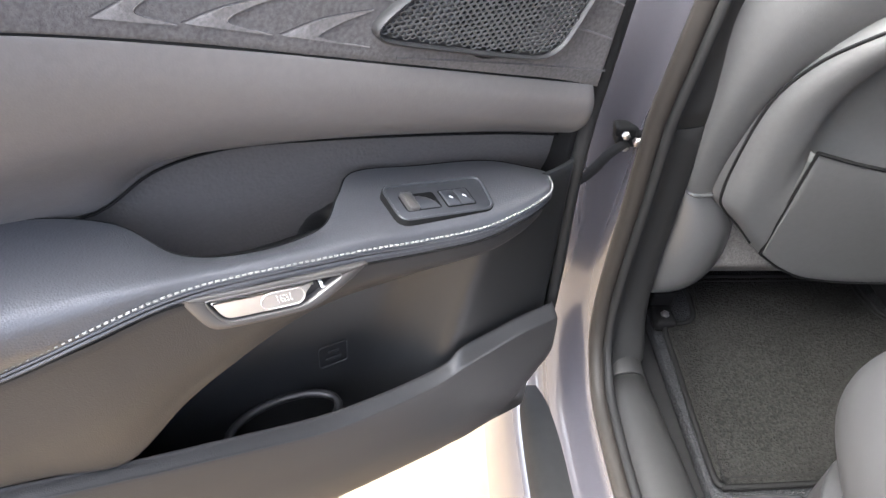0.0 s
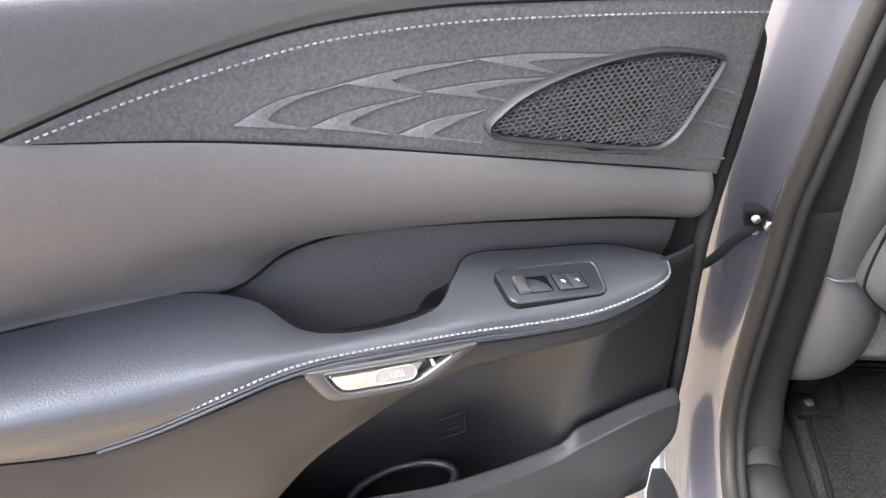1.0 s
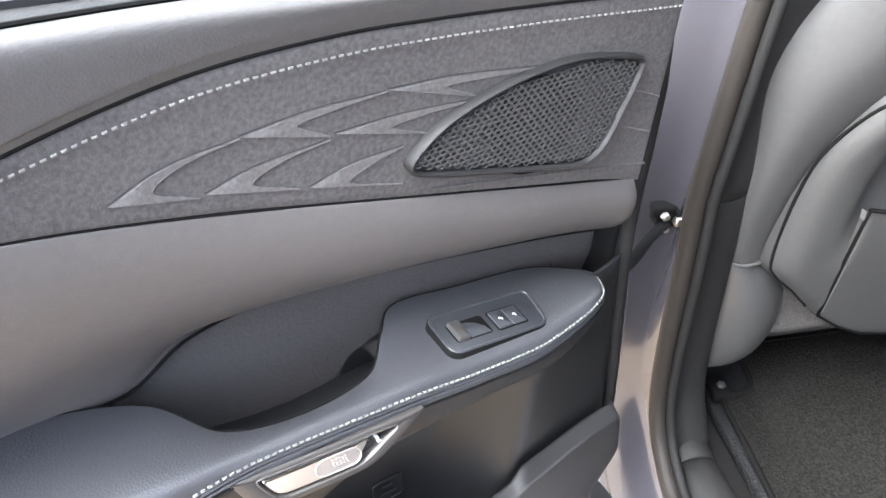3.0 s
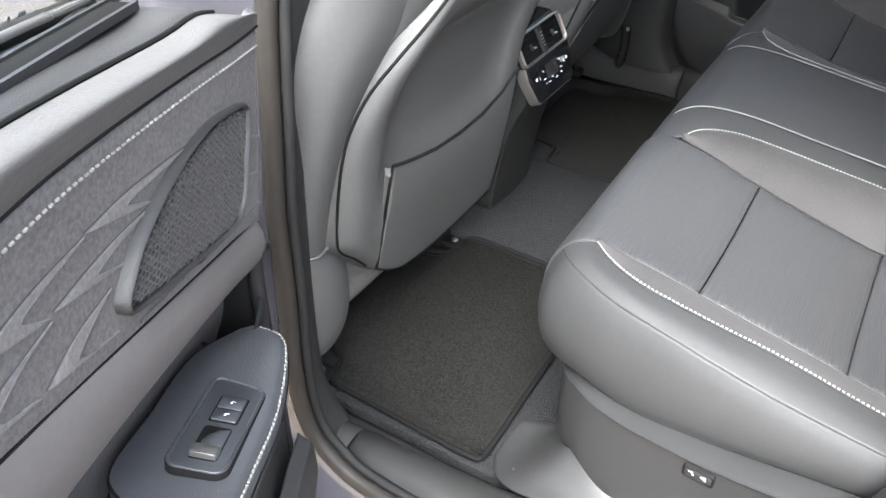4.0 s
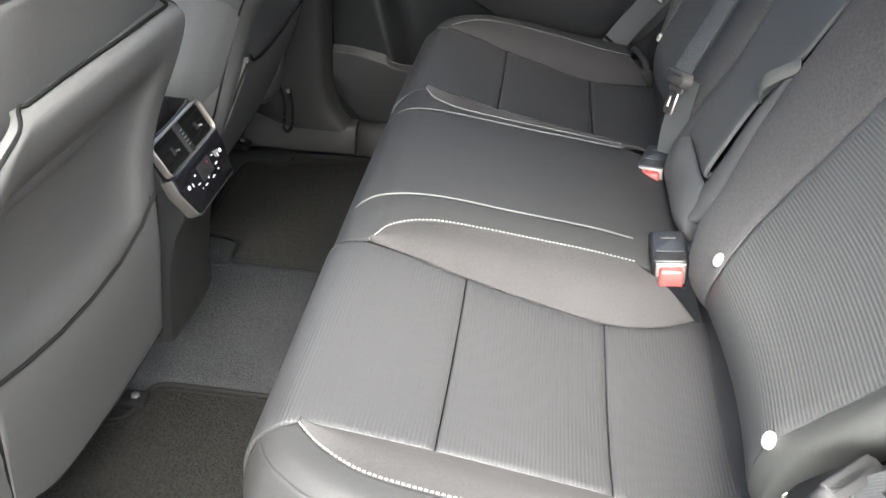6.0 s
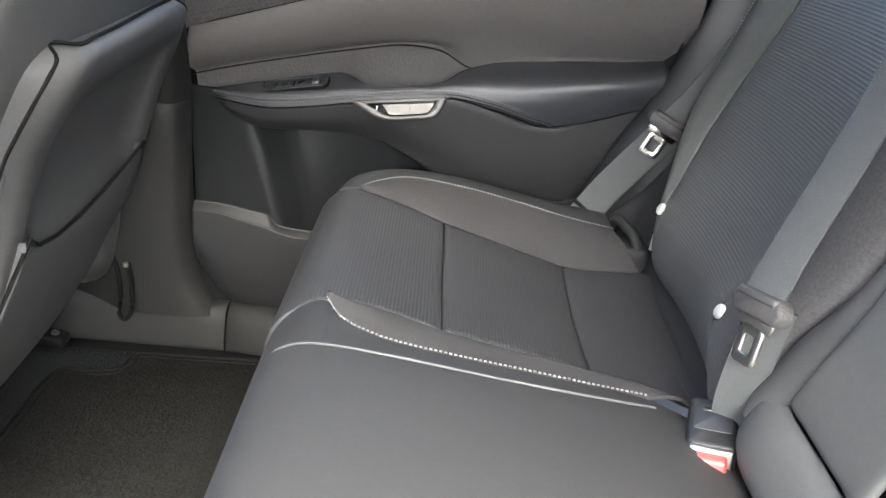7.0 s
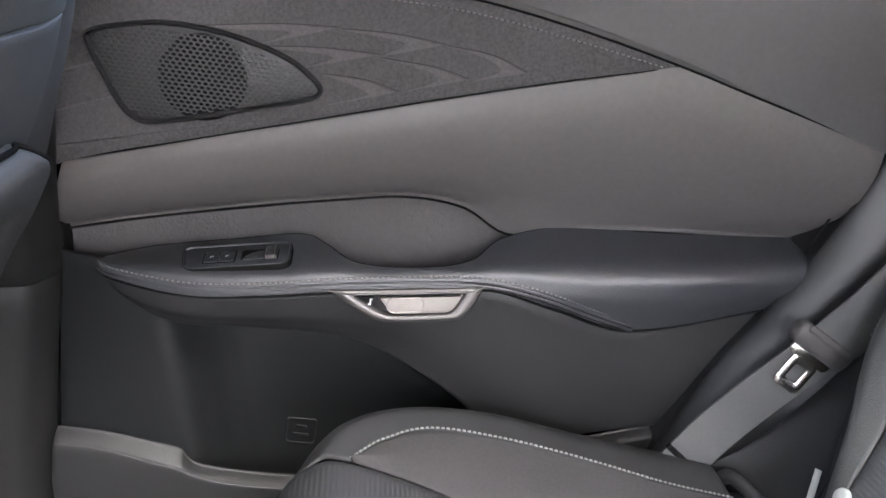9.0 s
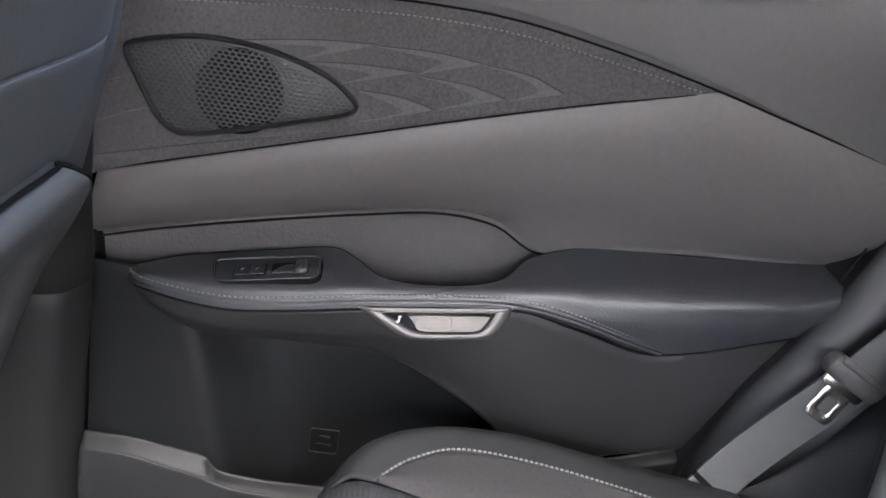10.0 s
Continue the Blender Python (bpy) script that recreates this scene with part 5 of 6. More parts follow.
def outer_back(back):
    zs = [0.285, 0.33, 0.39, 0.45, 0.52, 0.60, 0.68, 0.77, 0.86]
    ib = [0.205, 0.225, 0.250, 0.240, 0.247, 0.262, 0.275, 0.29, 0.30]
    ob = [0.500, 0.504, 0.510, 0.526, 0.546, 0.546, 0.540, 0.530, 0.52]
    ed = [0.532, 0.538, 0.546, 0.566, 0.606, 0.622, 0.632, 0.635, 0.62]
    nn = [0.160, 0.150, 0.130, 0.121, 0.099, 0.094, 0.098, 0.104, 0.11]
    dep = [-0.069, -0.024, 0.002, 0.0, -0.004, -0.006, -0.006, -0.004, 0.0]
    F = (0, 1, 0.3)
    I = [lean(a, z, d) for a, z, d in zip(ib, zs, dep)]
    O = [lean(a, z, d) for a, z, d in zip(ob, zs, dep)]
    cen = [[lean(a * (1 - t) + b * t, z, d - 0.010 * math.sin(math.pi * t)) for a, b, z, d in zip(ib, ob, zs, dep)] for t in (0.25, 0.5, 0.75)]
    part("back_insert", sheet([I, *cen, O], 50, 24, F, 0.005), RIBBED_BACK_LIT, back, "ribbed black leather back panel")
    E1 = [lean((a + b) / 2, z, o) for a, b, z, o in zip(ob, ed, zs, (-0.072, -0.030, -0.002, 0.009, 0.016, 0.016, 0.016, 0.016, 0.016))]
    E2 = [lean(b - 0.006, z, o) for b, z, o in zip(ed, zs, (-0.076, -0.036, -0.010, 0.001, 0.006, 0.006, 0.006, 0.006, 0.006))]
    E3 = [lean(b, z, -0.09 if z < 0.34 else -0.04) for b, z in zip(ed, zs)]
    # Suede bolster put in lighter leather to make up for weak light.
    part("back_outer_bolster", sheet([O, E1, E2, E3], 50, 16, (0.4, 1, 0.3), 0.004), LEATHER, back, "side bolster lightened to make up for weak light")
    N1 = [lean((a + b) / 2, z, -0.060 if z < 0.3 else -0.012 if z < 0.35 else 0.012) for a, b, z in zip(ib, nn, zs)]
    N2 = [lean(b + 0.006, z, -0.066 if z < 0.3 else -0.018 if z < 0.35 else 0.006) for b, z in zip(nn, zs)]
    N3 = [lean(b, z, -0.09 if z < 0.34 else -0.04) for b, z in zip(nn, zs)]
    # Undarkened suede here, lighter than on the cushion, because little light arrives.
    part("back_inner_bolster", sheet([I, N1, N2, N3], 50, 16, (-0.3, 1, 0.3), 0.004), SUEDE, back, "dark suede inner bolster")
    st = [lean(b - 0.012, z, 0.0135) for b, z in zip(ed[4:], zs[4:])]
    part("stitching", seam_stitches(spline(st, 40), (0.3, 1, 0.3), 0.0050, 0.0034, 0.0009, 0.0013), THREAD, back, "pale grey thread")
    if back is left_seat:
        part("lower_fold", tube(spline([(0.548, 0.012, 0.345), (0.572, 0.012, 0.395), (0.604, 0.010, 0.445), (0.640, 0.004, 0.490), (0.668, -0.004, 0.520)], 24), 0.028, 14), LEATHER_SMOOTH_DIM, back, "round leather roll under the bolster")
    else:
        part("lower_fold", tube(spline([lean(0.525, 0.36, -0.024), lean(0.550, 0.40, -0.026), lean(0.578, 0.445, -0.026), lean(0.602, 0.49, -0.026), lean(0.616, 0.53, -0.026)], 20), 0.014, 10), LEATHER_SMOOTH_DIM, back, "folded leather roll under the bolster")
    part("back_shell", sheet([[lean(x, z, -0.05) for z in zs] for x in (0.12, 0.3, 0.45, 0.61)], 12, 8, (0, -1, 0), 0.004), PLASTIC_DARK, back)
    for x in (0.512, 0.238):
        part("anchor_button", disc(lean(x, 0.404, 0.006 if x < 0.4 else 0.004), (0, 1, 0.38), 0.0085, 0.005, 18, 0.5), WHITE, back, "round white anchor marker")
    return back


outer_back(right_seat)
outer_back(left_seat)
centre = mid_seat
part("lower_roll", sheet([[lean(x, z, d + 0.008 - e) for x, e in ((-0.105, 0.03), (-0.098, 0.010), (-0.06, 0.0), (0.0, 0.0), (0.06, 0.0), (0.098, 0.010), (0.105, 0.03))] for z, d in ((0.33, -0.02), (0.345, -0.002), (0.365, 0.008), (0.395, 0.008), (0.412, -0.004))], 30, 14, (0, 1, 0.3), 0.006), LEATHER_BACK_LIT, centre, "rounded lower pad")
part("armrest_panel", sheet([[lean(x * w, z, d - (0.006 if abs(x) == 1 else 0)) for x in (-1, -0.93, -0.5, 0.0, 0.5, 0.93, 1)] for z, d, w in ((0.414, 0.0, 0.062), (0.424, 0.012, 0.064), (0.48, 0.013, 0.063), (0.53, 0.012, 0.064), (0.565, 0.011, 0.080), (0.60, 0.010, 0.089), (0.70, 0.006, 0.096), (0.80, 0.004, 0.100), (0.86, 0.0, 0.10))], 30, 40, (0, 1, 0.3), 0.008), LEATHER_BACK_LIT, centre, "black leather fold-down armrest")
for s in (-1, 1):
    zk = (0.372, 0.39, 0.42, 0.46, 0.50, 0.54, 0.575)
    ne = (0.112, 0.124, 0.124, 0.117, 0.103, 0.095, 0.092)
    nw = (0.090, 0.072, 0.066, 0.066, 0.065, 0.068, 0.086)
    part("side_pad", sheet([[lean(s * (a * (1 - t) + c * t), z, o) for z, a, c in zip(zk, nw, ne)] for t, o in ((0, -0.002), (0.15, 0.006), (0.6, 0.008), (0.9, 0.003), (1.0, -0.006))], 30, 12, (0, 1, 0.3), 0.006), LEATHER_BACK_LIT, centre, "narrow leather strip beside the armrest")
part("centre_filler", sheet([[lean(x, z, -0.03) for x in (-0.14, 0, 0.14)] for z in (0.33, 0.6, 0.86)], 8, 8, (0, 1, 0.3), 0.004), PLASTIC_DARK, centre)
part("pull_strap", strap(spline([lean(-0.060, 0.535, 0.008), lean(-0.072, 0.553, 0.022), lean(-0.084, 0.570, 0.022), lean(-0.094, 0.592, 0.004)], 12), (0.007, 0, 0.006), 0.003), LEATHER, centre, "black pull loop")


# ---- belts and buckles ----
def tongue(belt, at, along, out, metal=CHROME):
    fr = frame_of(at, along, out)
    part("tongue", merge(rim(np.array(rounded(0.036, 0.030, 0.006)), np.array(rounded(0.017, 0.013, 0.002)), fr, 0.0014, 0.0014, 0.0006), plate(rounded(0.02, 0.046, 0.006, cx=-0.025), fr, 0.0014, 0.0006, 0.0014)), metal, belt, "metal belt tongue")
    part("tongue_guide", merge(plate(rounded(0.024, 0.066, 0.011, cx=-0.036), fr, 0.009, 0.004, 0.006), plate(rounded(0.008, 0.052, 0.003, cx=-0.044), fr, 0.0105, 0.002, 0.0)), PLASTIC if metal is BINDING else CUP_TRIM, belt, "dark grey plastic guide")


def outer_belt(xf, name, label):
    belt = thing(name, (0.64, 0.1, 0.32), label, "seat belt", "seat belts", xf=xf)
    w = np.array((0.004, 0.021, 0.0085))
    if xf.determinant() > 0:
        low = spline([(0.642, 0.150, 0.290), (0.642, 0.122, 0.340), (0.643, 0.100, 0.376), (0.641, 0.068, 0.422), (0.637, 0.038, 0.464), (0.634, 0.022, 0.488)], 16)
        w = np.array((0.003, 0.0200, 0.0140))
        part("webbing_seam", strap(spline([(0.6412, 0.1245, 0.3365), (0.6412, 0.123, 0.339), (0.6412, 0.1215, 0.3415)], 4), w * 1.02, 0.004), BINDING, belt)
    else:
        low = spline([(0.606, 0.056, 0.350), (0.607, 0.046, 0.385), (0.613, 0.043, 0.425), (0.621, 0.041, 0.458), (0.628, 0.036, 0.482)], 16)
        w = np.array((0.010, 0.004, 0.004))
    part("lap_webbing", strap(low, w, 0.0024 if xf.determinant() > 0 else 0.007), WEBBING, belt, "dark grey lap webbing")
    up = spline([(0.628, 0.038, 0.478), (0.640, 0.022, 0.512), (0.656, 0.002, 0.556), (0.664, -0.05, 0.64), (0.65, -0.11, 0.76), (0.61, -0.16, 0.90)] if xf.determinant() < 0 else [(0.632, 0.022, 0.487), (0.630, -0.010, 0.535), (0.630, -0.050, 0.605), (0.628, -0.095, 0.70), (0.62, -0.14, 0.82), (0.60, -0.17, 0.92)], 24)
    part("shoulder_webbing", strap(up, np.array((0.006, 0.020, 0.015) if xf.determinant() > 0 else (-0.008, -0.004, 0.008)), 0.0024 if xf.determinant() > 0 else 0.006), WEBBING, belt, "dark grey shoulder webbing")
    if xf.determinant() > 0:
        tongue(belt, (0.632, 0.046, 0.456), (0, 0.44, -0.9), (-1, 0.12, 0.1))
    else:
        # Tongue and guide darkened here to keep the sky's reflection off them.
        tongue(belt, (0.616, 0.048, 0.452), (-0.25, 0.15, -0.95), (-0.75, 0.6, 0.3), BINDING)
    return belt


outer_belt(Matrix.Identity(4), "seat_belt", "grey seat belt with chromed tongue beside the closed door")
outer_belt(MIRROR, "seat_belt", "grey seat belt with blackened tongue by the open doorway")
cb = thing("seat_belt", (0.1, 0.07, 0.36), "grey middle seat belt hanging over the seat back", "seat belt", "seat belts")
part("webbing", strap(spline([(0.118, 0.072, 0.487), (0.140, 0.050, 0.53), (0.172, 0.010, 0.605), (0.205, -0.03, 0.69), (0.25, -0.08, 0.86)], 24), (0.020, 0.008, -0.004), 0.0024), WEBBING, cb, "grey webbing in the shared belt colour")
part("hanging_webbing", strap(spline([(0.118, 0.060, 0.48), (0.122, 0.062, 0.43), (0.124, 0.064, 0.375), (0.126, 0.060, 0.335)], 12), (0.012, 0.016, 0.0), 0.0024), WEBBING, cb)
tongue(cb, (0.104, 0.080, 0.448), (-0.25, 0.15, -0.95), (-0.2, 1, 0.25))


def buckle(at, along, label):
    b = thing("belt_buckle", at, label, "belt buckle", "belt buckles")
    fr = frame_of(at, along, (0, 0.12, 1))
    part("housing", plate(rounded(0.074, 0.046, 0.007, cx=-0.018), fr, 0.016, 0.004, 0.02), PLASTIC_DARK, b, "black buckle housing")
    part("housing_face", plate(rounded(0.046, 0.036, 0.003, cx=-0.026), fr, 0.0168, 0.0006), SWITCH_PLASTIC, b)
    part("print_bar", plate(rounded(0.005, 0.020, 0.001, cx=-0.034), fr, 0.0171, 0.0002), SMOKED, b, "faint grey print")
    part("tongue_slot", plate(rounded(0.006, 0.038, 0.002, cx=0.0215), fr, 0.0155, 0.001, 0.015), STEEL, b, "bare metal slot edge")
    part("button", plate(rounded(0.014, 0.030, 0.004, cx=0.0300), fr, 0.0125, 0.004, 0.010), RED, b, "red release button")
    return b


buckle((-0.158, 0.088, 0.338), (-1, 0.02, -0.02), "black belt buckle with red button in the seat gap")
buckle((0.105, 0.084, 0.332), (-0.9, 0.30, -0.02), "black belt buckle with red button in the seat gap")
for s, nm in ((1, "closed door"), (-1, "open doorway")):
    c = spline([(s * 0.567, 0.046, 0.318), (s * 0.561, 0.044, 0.350), (s * 0.555, 0.042, 0.388)] if s < 0 else [(0.562, 0.036, 0.318), (0.566, 0.033, 0.350), (0.574, 0.030, 0.388)], 8)
    piece("fabric_tag", strap(c, (s * 0.0022, 0.0022, 0.0), 0.0012), TAG, "narrow white cloth tag sewn into the seat by the " + nm, "tag")


# ---- front seats ----
FX = -0.415


def front_seat(xf, name, label):
    seat = thing(name, (FX, 0.85, 0.02), label, "car seat", "front seats", xf=xf)
    def bp(x, z, out=0.0):
        return (x, 0.740 - 0.235 * (z - 0.40) - out, z)
    B = (0, -1, 0.1)
    # hard back panel: raised rim, hollowed centre
    zs = [0.205, 0.235, 0.27, 0.30, 0.33, 0.41, 0.48, 0.53, 0.565, 0.60, 0.628, 0.643, 0.650, 0.646]
    outer = [0.140, 0.172, 0.204, 0.235, 0.250, 0.252, 0.245, 0.222, 0.195, 0.158, 0.128, 0.100, 0.080, 0.070]
    inner = [0.205, 0.225, 0.235, 0.235, 0.232, 0.222, 0.222, 0.235, 0.244, 0.248, 0.244, 0.233, 0.222, 0.215]
    dip = [0.0, 0.0, 0.0, 0.001, 0.002, 0.010, 0.014, 0.011, 0.004, -0.003, -0.007, -0.005, 0.008, 0.030]
    def back_row(k, z):
        pts = []
        for c in (-1.0, -0.95, -0.86, -0.72, -0.62, -0.45, 0.0, 0.45, 0.62, 0.72, 0.86, 0.95, 1.0):
            hollow = 0.018 * min(1, max(0.0, (0.69 - abs(c)) / 0.10)) * min(1, max(0, (0.605 - z) / 0.04)) * min(1, max(0, (z - 0.36) / 0.05)) + dip[k]
            wide = min(1.0, ((inner if c > 0 else outer)[k] / 0.22) ** 2)
            edge = -0.050 * wide if abs(c) == 1 else -0.014 * wide if abs(c) > 0.9 else 0.004 * wide
            pts.append(bp(FX + c * (inner[k] if c > 0 else outer[k]), z, edge - hollow))
        return pts
    part("back_panel", sheet([back_row(k, z) for k, z in enumerate(zs)], 70, 70, B, 0.012, tuck=(1, 1, 1, 1)), SEATBACK, seat, "hard back panel with raised rim")
    rows_ = [back_row(k, z) for k, z in enumerate(zs)]
    edge_line = [r[1] for r in rows_[1:12]] + [tuple(np.array(r) + np.array((0, 0, 0.002))) for r in rows_[12][1:-1]] + [r[-2] for r in rows_[11:0:-1]]
    part("panel_seam", tube(spline([(x, y - 0.0012, z) for x, y, z in edge_line], 120), 0.0019, 6), SEAM, seat, "dark seam round the back panel")
    # pocket flap
    pz = [(-0.166, 0.417), (-0.11, 0.399), (-0.05, 0.384), (0.015, 0.377), (0.08, 0.379), (0.135, 0.394), (0.170, 0.420)]
    lo = [(-0.146, 0.222), (-0.11, 0.192), (-0.064, 0.165), (0.0, 0.152), (0.08, 0.147), (0.16, 0.147), (0.222, 0.150)]
    def flap(t, out):
        return [bp(FX + a[0] * (1 - t) + b[0] * t, a[1] * (1 - t) + b[1] * t, out) for a, b in zip(pz, lo)]
    part("seat_pocket", sheet([flap(0.0, 0.0), flap(0.03, 0.005), flap(0.3, 0.008), flap(0.7, 0.007), flap(0.97, 0.005), flap(1.0, -0.002)], 40, 26, B, 0.012), SEATBACK, seat, "smooth seat-back pocket flap")
    hem = flap(-0.015, 0.004) + flap(1.01, 0.002)[::-1]
    hem = hem + hem[:1]
    part("pocket_seam", tube(hem, 0.0024, 6, ends=False), SEAM, seat, "black tube for the shaded gap round the pocket flap")
    # padded body in front of the panel, widening to the side bolsters
    def body_row(z, h, thick):
        so = min(float(np.interp(z, zs[:13], outer[:13])), h - 0.02)
        return [bp(FX - so * 0.93, z, -0.040), bp(FX - so * 0.97 - 0.004, z, -0.027), bp(FX - so * 0.4 - h * 0.6, z, -0.027), bp(FX - h + 0.002, z, -0.052), bp(FX - h - 0.010, z, -0.090), bp(FX - h + 0.015, z, -thick - 0.02), bp(FX, z, -thick + 0.02), bp(FX + 0.20, z, -thick - 0.01), bp(FX + 0.235, z, -0.095), bp(FX + 0.232, z, -0.050), bp(FX + 0.215, z, -0.02)]
    rows = [body_row(z, h, t) for z, h, t in ((0.318, 0.282, 0.16), (0.33, 0.290, 0.16), (0.40, 0.298, 0.16), (0.50, 0.300, 0.15), (0.58, 0.296, 0.145), (0.65, 0.262, 0.135), (0.70, 0.215, 0.125), (0.74, 0.160, 0.115), (0.765, 0.11, 0.10))]
    part("cushion_hem", tube(spline([(x, y - 0.001, z - 0.001) for x, y, z in rows[0][1:5]], 20), 0.0026, 6), THREAD_DIM, seat, "pale rolled hem")
    part("back_cushion", sheet(rows, 70, 36, B, 0.02), SEATBACK, seat, "black leather seat back")
    def wing(rows_):
        return [[bp(FX + c * (hi if c > 0 else ho), z, e) for c, e in ((-1.0, -0.05), (-0.9, -0.028), (-0.5, -0.016), (0, -0.014), (0.5, -0.016), (0.9, -0.028), (1.0, -0.05))] for z, ho, hi in rows_]
    part("upper_back", sheet(wing([(0.56, 0.200, 0.250), (0.62, 0.195, 0.285), (0.66, 0.180, 0.300), (0.70, 0.155, 0.302), (0.735, 0.125, 0.298)]), 40, 20, B, 0.01), SEATBACK, seat, "black leather upper seat back")
    part("shoulder_band", sheet(wing([(0.7365, 0.128, 0.297), (0.755, 0.105, 0.285), (0.78, 0.080, 0.260), (0.80, 0.055, 0.215)]), 40, 16, B, 0.008), SEATBACK, seat, "black leather shoulder band")
    st = [bp(FX - 0.304, z, -0.10) for z in (0.50, 0.55, 0.60, 0.64)]
    part("stitching", seam_stitches(spline(st, 30), (-1, -0.3, 0)), THREAD, seat, "pale grey thread")
    hr = [[bp(FX + c * w, z, e) for c, e in ((-1.0, -0.10), (-0.96, -0.06), (-0.6, -0.035), (0, -0.03), (0.6, -0.035), (0.96, -0.06), (1.0, -0.10))] for z, w in ((0.795, 0.10), (0.81, 0.125), (0.87, 0.138), (0.93, 0.135), (0.97, 0.115), (0.985, 0.08))]
    part("headrest", sheet(hr, 30, 24, B, 0.03), LEATHER, seat, "black leather headrest")
    for s in (-1, 1):
        part("headrest_post", tube([bp(FX + s * 0.065, 0.70, -0.07), bp(FX + s * 0.065, 0.80, -0.07), bp(FX + s * 0.065, 0.86, -0.07)], 0.006, 10), STEEL, seat, "steel headrest post")
    # hinge cover and underside
    for s in (-1, 1):
        if s < 0:
            barrel = []
            for z, xr, out in ((0.112, -0.228, 0.030), (0.135, -0.192, 0.048), (0.17, -0.172, 0.058), (0.22, -0.167, 0.062), (0.265, -0.176, 0.060), (0.30, -0.198, 0.052), (0.322, -0.232, 0.036)):
                barrel.append([(FX - 0.300 + (xr + 0.300) * c, 0.846 - out * e, z) for c, e in ((0.0, 0.0), (0.10, 0.55), (0.30, 0.95), (0.52, 1.08), (0.75, 0.92), (0.93, 0.50), (1.0, 0.0))])
            part("hinge_cover", sheet(barrel, 30, 26, B, 0.012), SATIN, seat, "satin grey-black plastic hinge cover")
            part("cover_edge", tube(spline([r[-1] for r in barrel], 20), 0.0022, 6), BINDING, seat)
        part("seat_rail", block((FX + s * 0.205 - 0.02, 0.875, 0.002), (FX + s * 0.205 + 0.02, 1.30, 0.045), 0.006), BINDING, seat, "seat rail")
        part("rail_cap", block((FX + s * 0.205 - 0.018, 0.835, 0.0), (FX + s * 0.205 + 0.016, 0.885, 0.020), 0.006), BINDING, seat, "black plastic rail cap")
        part("rail_bolt", disc((FX + s * 0.205, 0.855, 0.019), (0, -0.3, 1), 0.007, 0.005, 6), SMOKED, seat)
    part("underside", sheet([[bp(FX + c, 0.335, -0.055) for c in (-0.235, 0, 0.235)], [bp(FX + c, 0.26, -0.035) for c in (-0.24, 0, 0.24)], [bp(FX + c, 0.205, -0.022) for c in (-0.24, 0, 0.24)], [(FX + c, 0.81, 0.165) for c in (-0.24, 0, 0.24)], [(FX + c, 0.90, 0.12) for c in (-0.24, 0, 0.24)], [(FX + c, 1.3, 0.12) for c in (-0.24, 0, 0.24)]], 14, 30, (0, -0.5, -1), 0.004), FELT, seat, "dark felt underside")
    part("cushion", block((FX - 0.25, 0.90, 0.13), (FX + 0.25, 1.42, 0.32), 0.05, 4), LEATHER, seat, "black leather seat cushion")
    return seat


front_seat(Matrix.Identity(4), "front_seat", "black leather front seat with pocket, by the open doorway")
SLID = Matrix.Translation((0.01, 0.80, 0.37)) @ Matrix.Rotation(radians(10), 4, "X") @ Matrix.Translation((0, -0.74, -0.385)) @ MIRROR
right_front = front_seat(SLID, "front_seat", "black leather front seat slid forward, beside the closed door")
loop = [tuple(SLID.inverted() @ Vector((0.672, y, z))) for y, z in ((0.860, 0.155), (0.857, 0.112), (0.861, 0.066), (0.873, 0.044), (0.883, 0.055), (0.877, 0.095), (0.880, 0.150), (0.90, 0.19))]
part("cable_loop", tube(spline(loop, 30), 0.0042, 8), BINDING, right_front, "black cable loop under the seat")
part("cable_clip", tube([tuple(SLID.inverted() @ Vector((0.668, 0.862, z))) for z in (0.150, 0.154, 0.158)], 0.0046, 6), STEEL, right_front, "small bright cable clip")

# ---- centre console ----
con = thing("centre_console", (0, 0.86, 0.03), "grey-black rear console with vents and climate panel", "console")
def con_row(y, z, w, b=0.016):
    return [(-w, y + 0.10, z), (-w, y + b, z), (-w + 0.008, y + 0.004, z), (-w * 0.5, y, z), (0, y - 0.002, z), (w * 0.5, y, z), (w - 0.008, y + 0.004, z), (w, y + b, z), (w, y + 0.10, z)]
part("body", sheet([con_row(0.840, 0.022, 0.088), con_row(0.832, 0.10, 0.086), con_row(0.818, 0.18, 0.084), con_row(0.802, 0.235, 0.082), con_row(0.784, 0.276, 0.080), con_row(0.794, 0.315, 0.086), con_row(0.806, 0.350, 0.088), con_row(0.826, 0.395, 0.088)], 50, 36, (0, -1, 0), 0.004), PLASTIC_PILLAR, con, "black plastic console body")
part("side_skirt", block((-0.088, 0.86, 0.02), (0.088, 1.6, 0.40), 0.012), PLASTIC, con)
part("armrest_box", block((-0.082, 0.868, 0.395), (0.082, 1.25, 0.455), 0.016, 3), LEATHER, con, "black leather console lid")
part("lid_stitching", seam_stitches([(-0.07, 0.878, 0.4565), (0.07, 0.878, 0.4565)], (0, 0, 1)), THREAD, con, "pale grey thread")
vf = frame_of((0, 0.8065, 0.3695), (1, 0, 0), (0, -0.88, 0.475))
vo = np.array(rounded(0.172, 0.056, 0.010))
vi = np.array(rounded(0.167, 0.051, 0.008))
vent = part("vent_frame", rim(vo, vi, vf, 0.006, 0.006, 0.001), CONSOLE_TRIM, con, "champagne metal vent frame")
# Shallow near-black plate; the vent's inner shade is put into its colour.
part("vent_shade_plate", plate(vi, vf, -0.003, 0.001, 0.012), SEAM, vent)
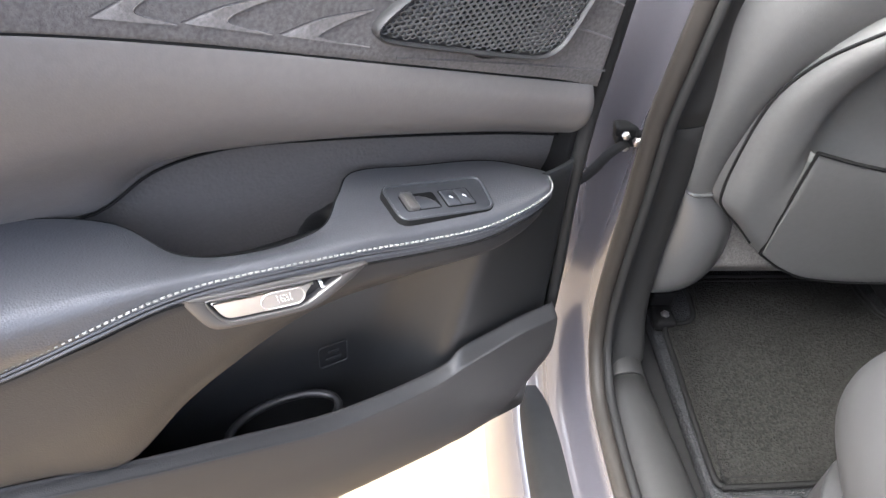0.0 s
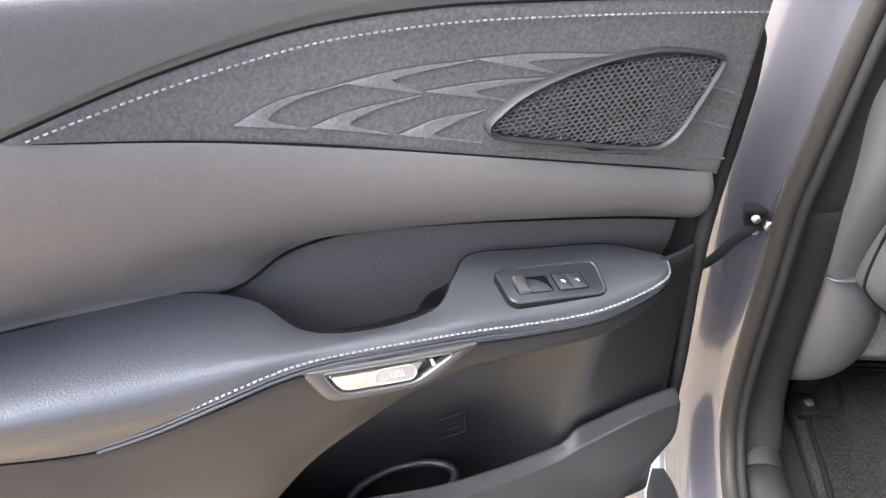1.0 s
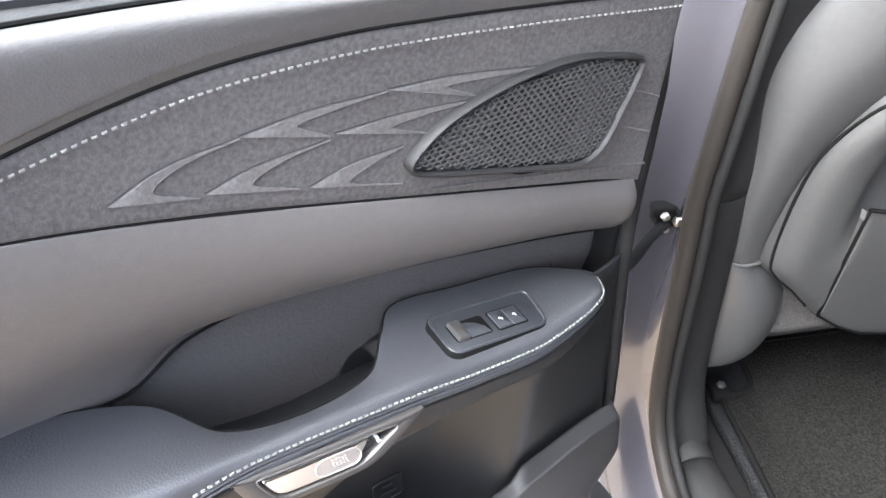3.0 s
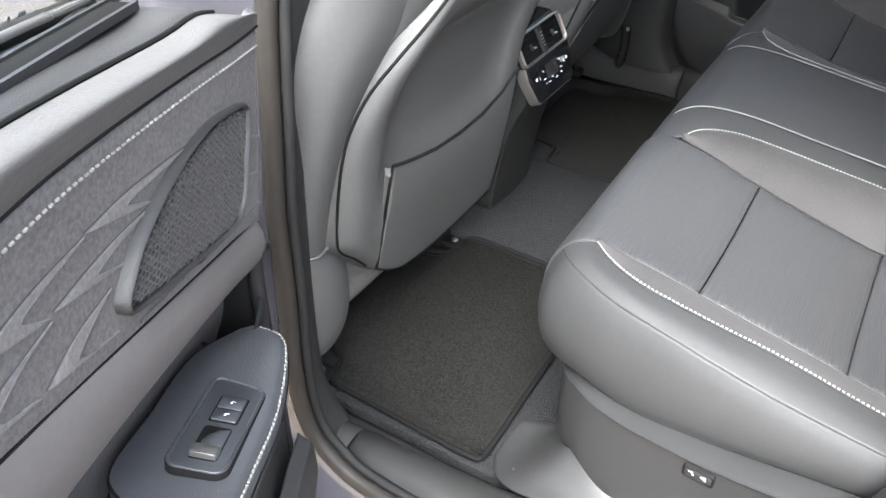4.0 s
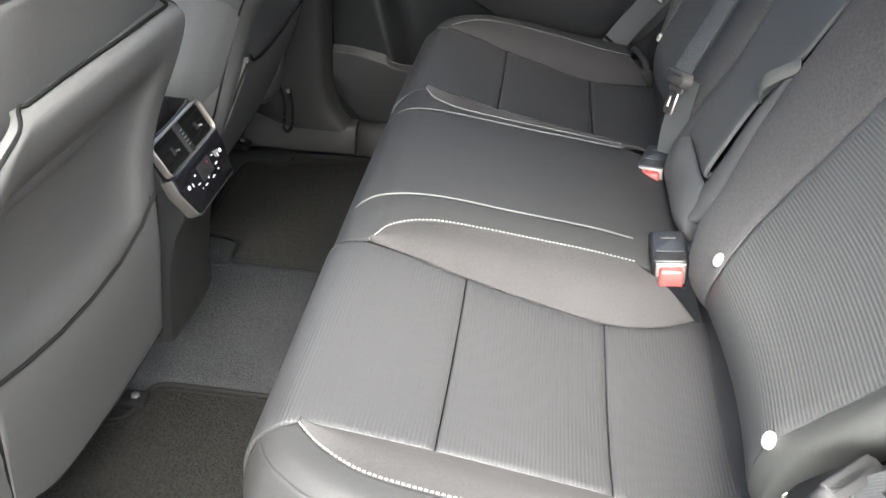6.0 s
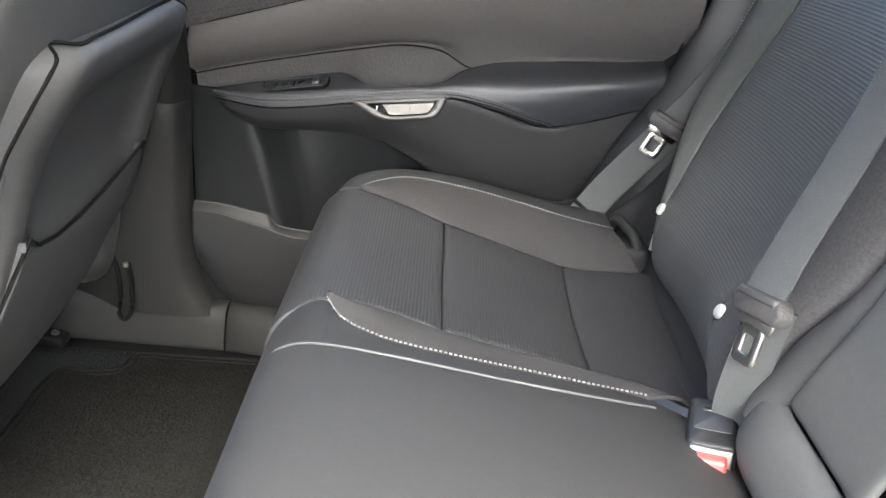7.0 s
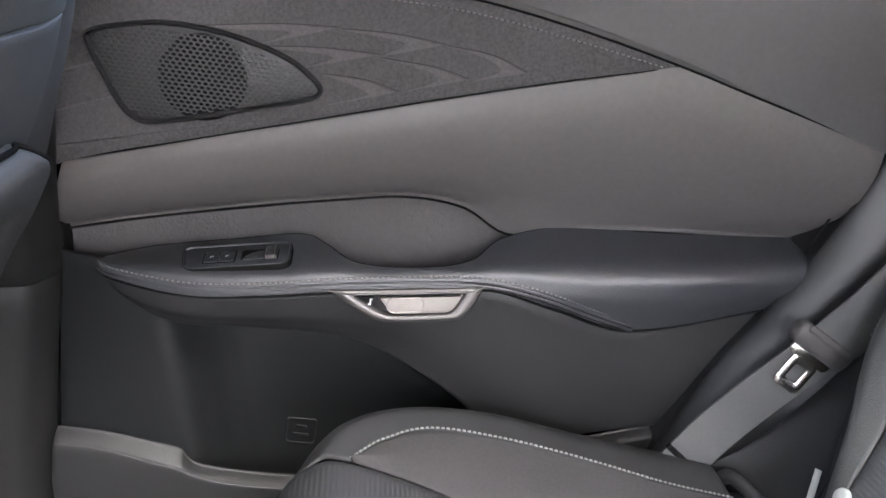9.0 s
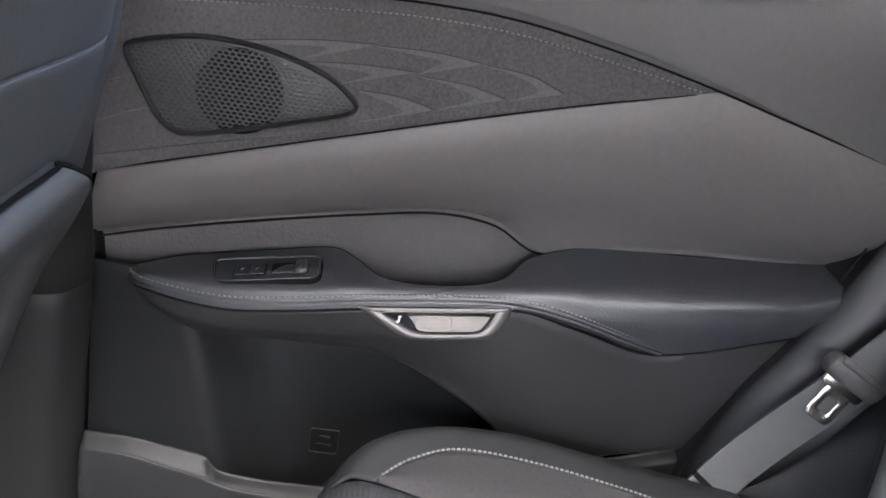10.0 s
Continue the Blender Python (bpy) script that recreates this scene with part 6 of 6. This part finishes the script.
for s in (-1, 1):
    for k in (-1, 0, 1):
        part("vent_slat", plate(rounded(0.066, 0.0022, 0.001, cx=s * 0.043, cy=k * 0.014), vf, 0.001, 0.0006, 0.010), BINDING, vent)
    part("vent_knob", plate(rounded(0.006, 0.012, 0.002, cx=s * 0.043, cy=-0.002), vf, 0.004, 0.001), PLASTIC_DARK, vent)
    part("vent_dot", plate(rounded(0.0036, 0.0036, 0.0016, cx=s * 0.043 + 0.012, cy=-0.006), vf, 0.0045, 0.0004, 0.004), CHROME, vent)
part("vent_divider", plate(rounded(0.013, 0.050, 0.002), vf, 0.004, 0.001, 0.014), PLASTIC, vent)
for k in range(5):
    part("wheel_tick", plate(rounded(0.008, 0.0014, 0.0005, cy=-0.012 + k * 0.006), vf, 0.0047, 0.0003), STEEL, vent)
cf = frame_of((0, 0.7825, 0.3115), (1, 0, 0), (0, -0.925, 0.38))
part("panel_rim", plate(np.array([(-0.087, 0.034), (0.087, 0.034), (0.089, 0.01), (0.074, -0.034), (0.066, -0.040), (-0.066, -0.040), (-0.074, -0.034), (-0.089, 0.01)]), cf, 0.003, 0.001, 0.016), CONSOLE_TRIM, con, "thin champagne metal rim")
pan = part("climate_panel", plate(np.array([(-0.084, 0.034), (0.084, 0.034), (0.085, 0.01), (0.071, -0.032), (0.064, -0.037), (-0.064, -0.037), (-0.071, -0.032), (-0.085, 0.01)]), cf, 0.006, 0.002, 0.01), GLOSS, con, "gloss black climate touch panel")
part("display", plate(rounded(0.044, 0.026, 0.002, cy=0.006), cf, 0.0064, 0.0002), PLASTIC_DARK, pan)
marks = [(-0.062, 0.006, 0.010, 0.010), (-0.050, 0.004, 0.003, 0.010), (-0.034, 0.012, 0.005, 0.004), (-0.034, -0.003, 0.012, 0.003), (-0.032, -0.012, 0.004, 0.004), (-0.018, -0.013, 0.012, 0.003), (-0.004, -0.008, 0.004, 0.006), (0.010, -0.014, 0.012, 0.003), (0.034, 0.012, 0.005, 0.004), (0.034, -0.003, 0.012, 0.003), (0.032, -0.012, 0.005, 0.004), (0.062, 0.006, 0.010, 0.010), (0.050, 0.004, 0.003, 0.010)]
for x, y, w, h in marks:
    part("printed_mark", plate(rounded(w * 0.75, h * 0.6, min(w, h) * 0.18, 3, x, y), cf, 0.0065, 0.0002), LABEL_WHITE, pan)
part("red_mark", plate(rounded(0.003, 0.004, 0.001, 3, 0.012, 0.012), cf, 0.0067, 0.0002), RED, pan, "tiny red mark")


# ---- floor mats ----
def floor_mat(xf, name, label):
    mat = thing(name, (0.4, 0.7, 0.0), label, "floor mat", "floor mats", xf=xf)
    o = closed_spline([(x, y, 0) for x, y in [(0.631, 0.572), (0.630, 0.66), (0.626, 0.76), (0.624, 0.826), (0.612, 0.842), (0.585, 0.846), (0.568, 0.862), (0.562, 0.90), (0.552, 0.945), (0.42, 0.95), (0.275, 0.945), (0.258, 0.905), (0.250, 0.868), (0.232, 0.850), (0.190, 0.846), (0.172, 0.834), (0.168, 0.80), (0.168, 0.70), (0.168, 0.60), (0.172, 0.572), (0.20, 0.562), (0.40, 0.560), (0.603, 0.556), (0.622, 0.559)]], 4)[:, :2]
    fr = (np.array((0, 0, 0.006)), np.array((1.0, 0, 0)), np.array((0, 1.0, 0)), np.array((0, 0, 1.0)))
    part("carpet_face", plate(offset_outline(o, -0.004), fr, 0.006, 0.002, 0.008), CARPET, mat, "black-brown loop pile")
    ring = np.vstack([o, o[:1]])
    inset = offset_outline(o, -0.013)
    part("border_groove", tube([(x, y, 0.0122) for x, y in np.vstack([inset, inset[:1]])], 0.0012, 6, ends=False), BINDING, mat, "dark stitched groove inside the edge")
    part("binding", tube([(x, y, 0.009) for x, y in ring], 0.0048, 8, ends=False), BINDING, mat, "black sewn edge binding")
    return mat


floor_mat(Matrix.Identity(4), "floor_mat", "black-brown carpet floor mat beside the closed door")
floor_mat(MIRROR, "floor_mat", "black-brown carpet floor mat by the open doorway")
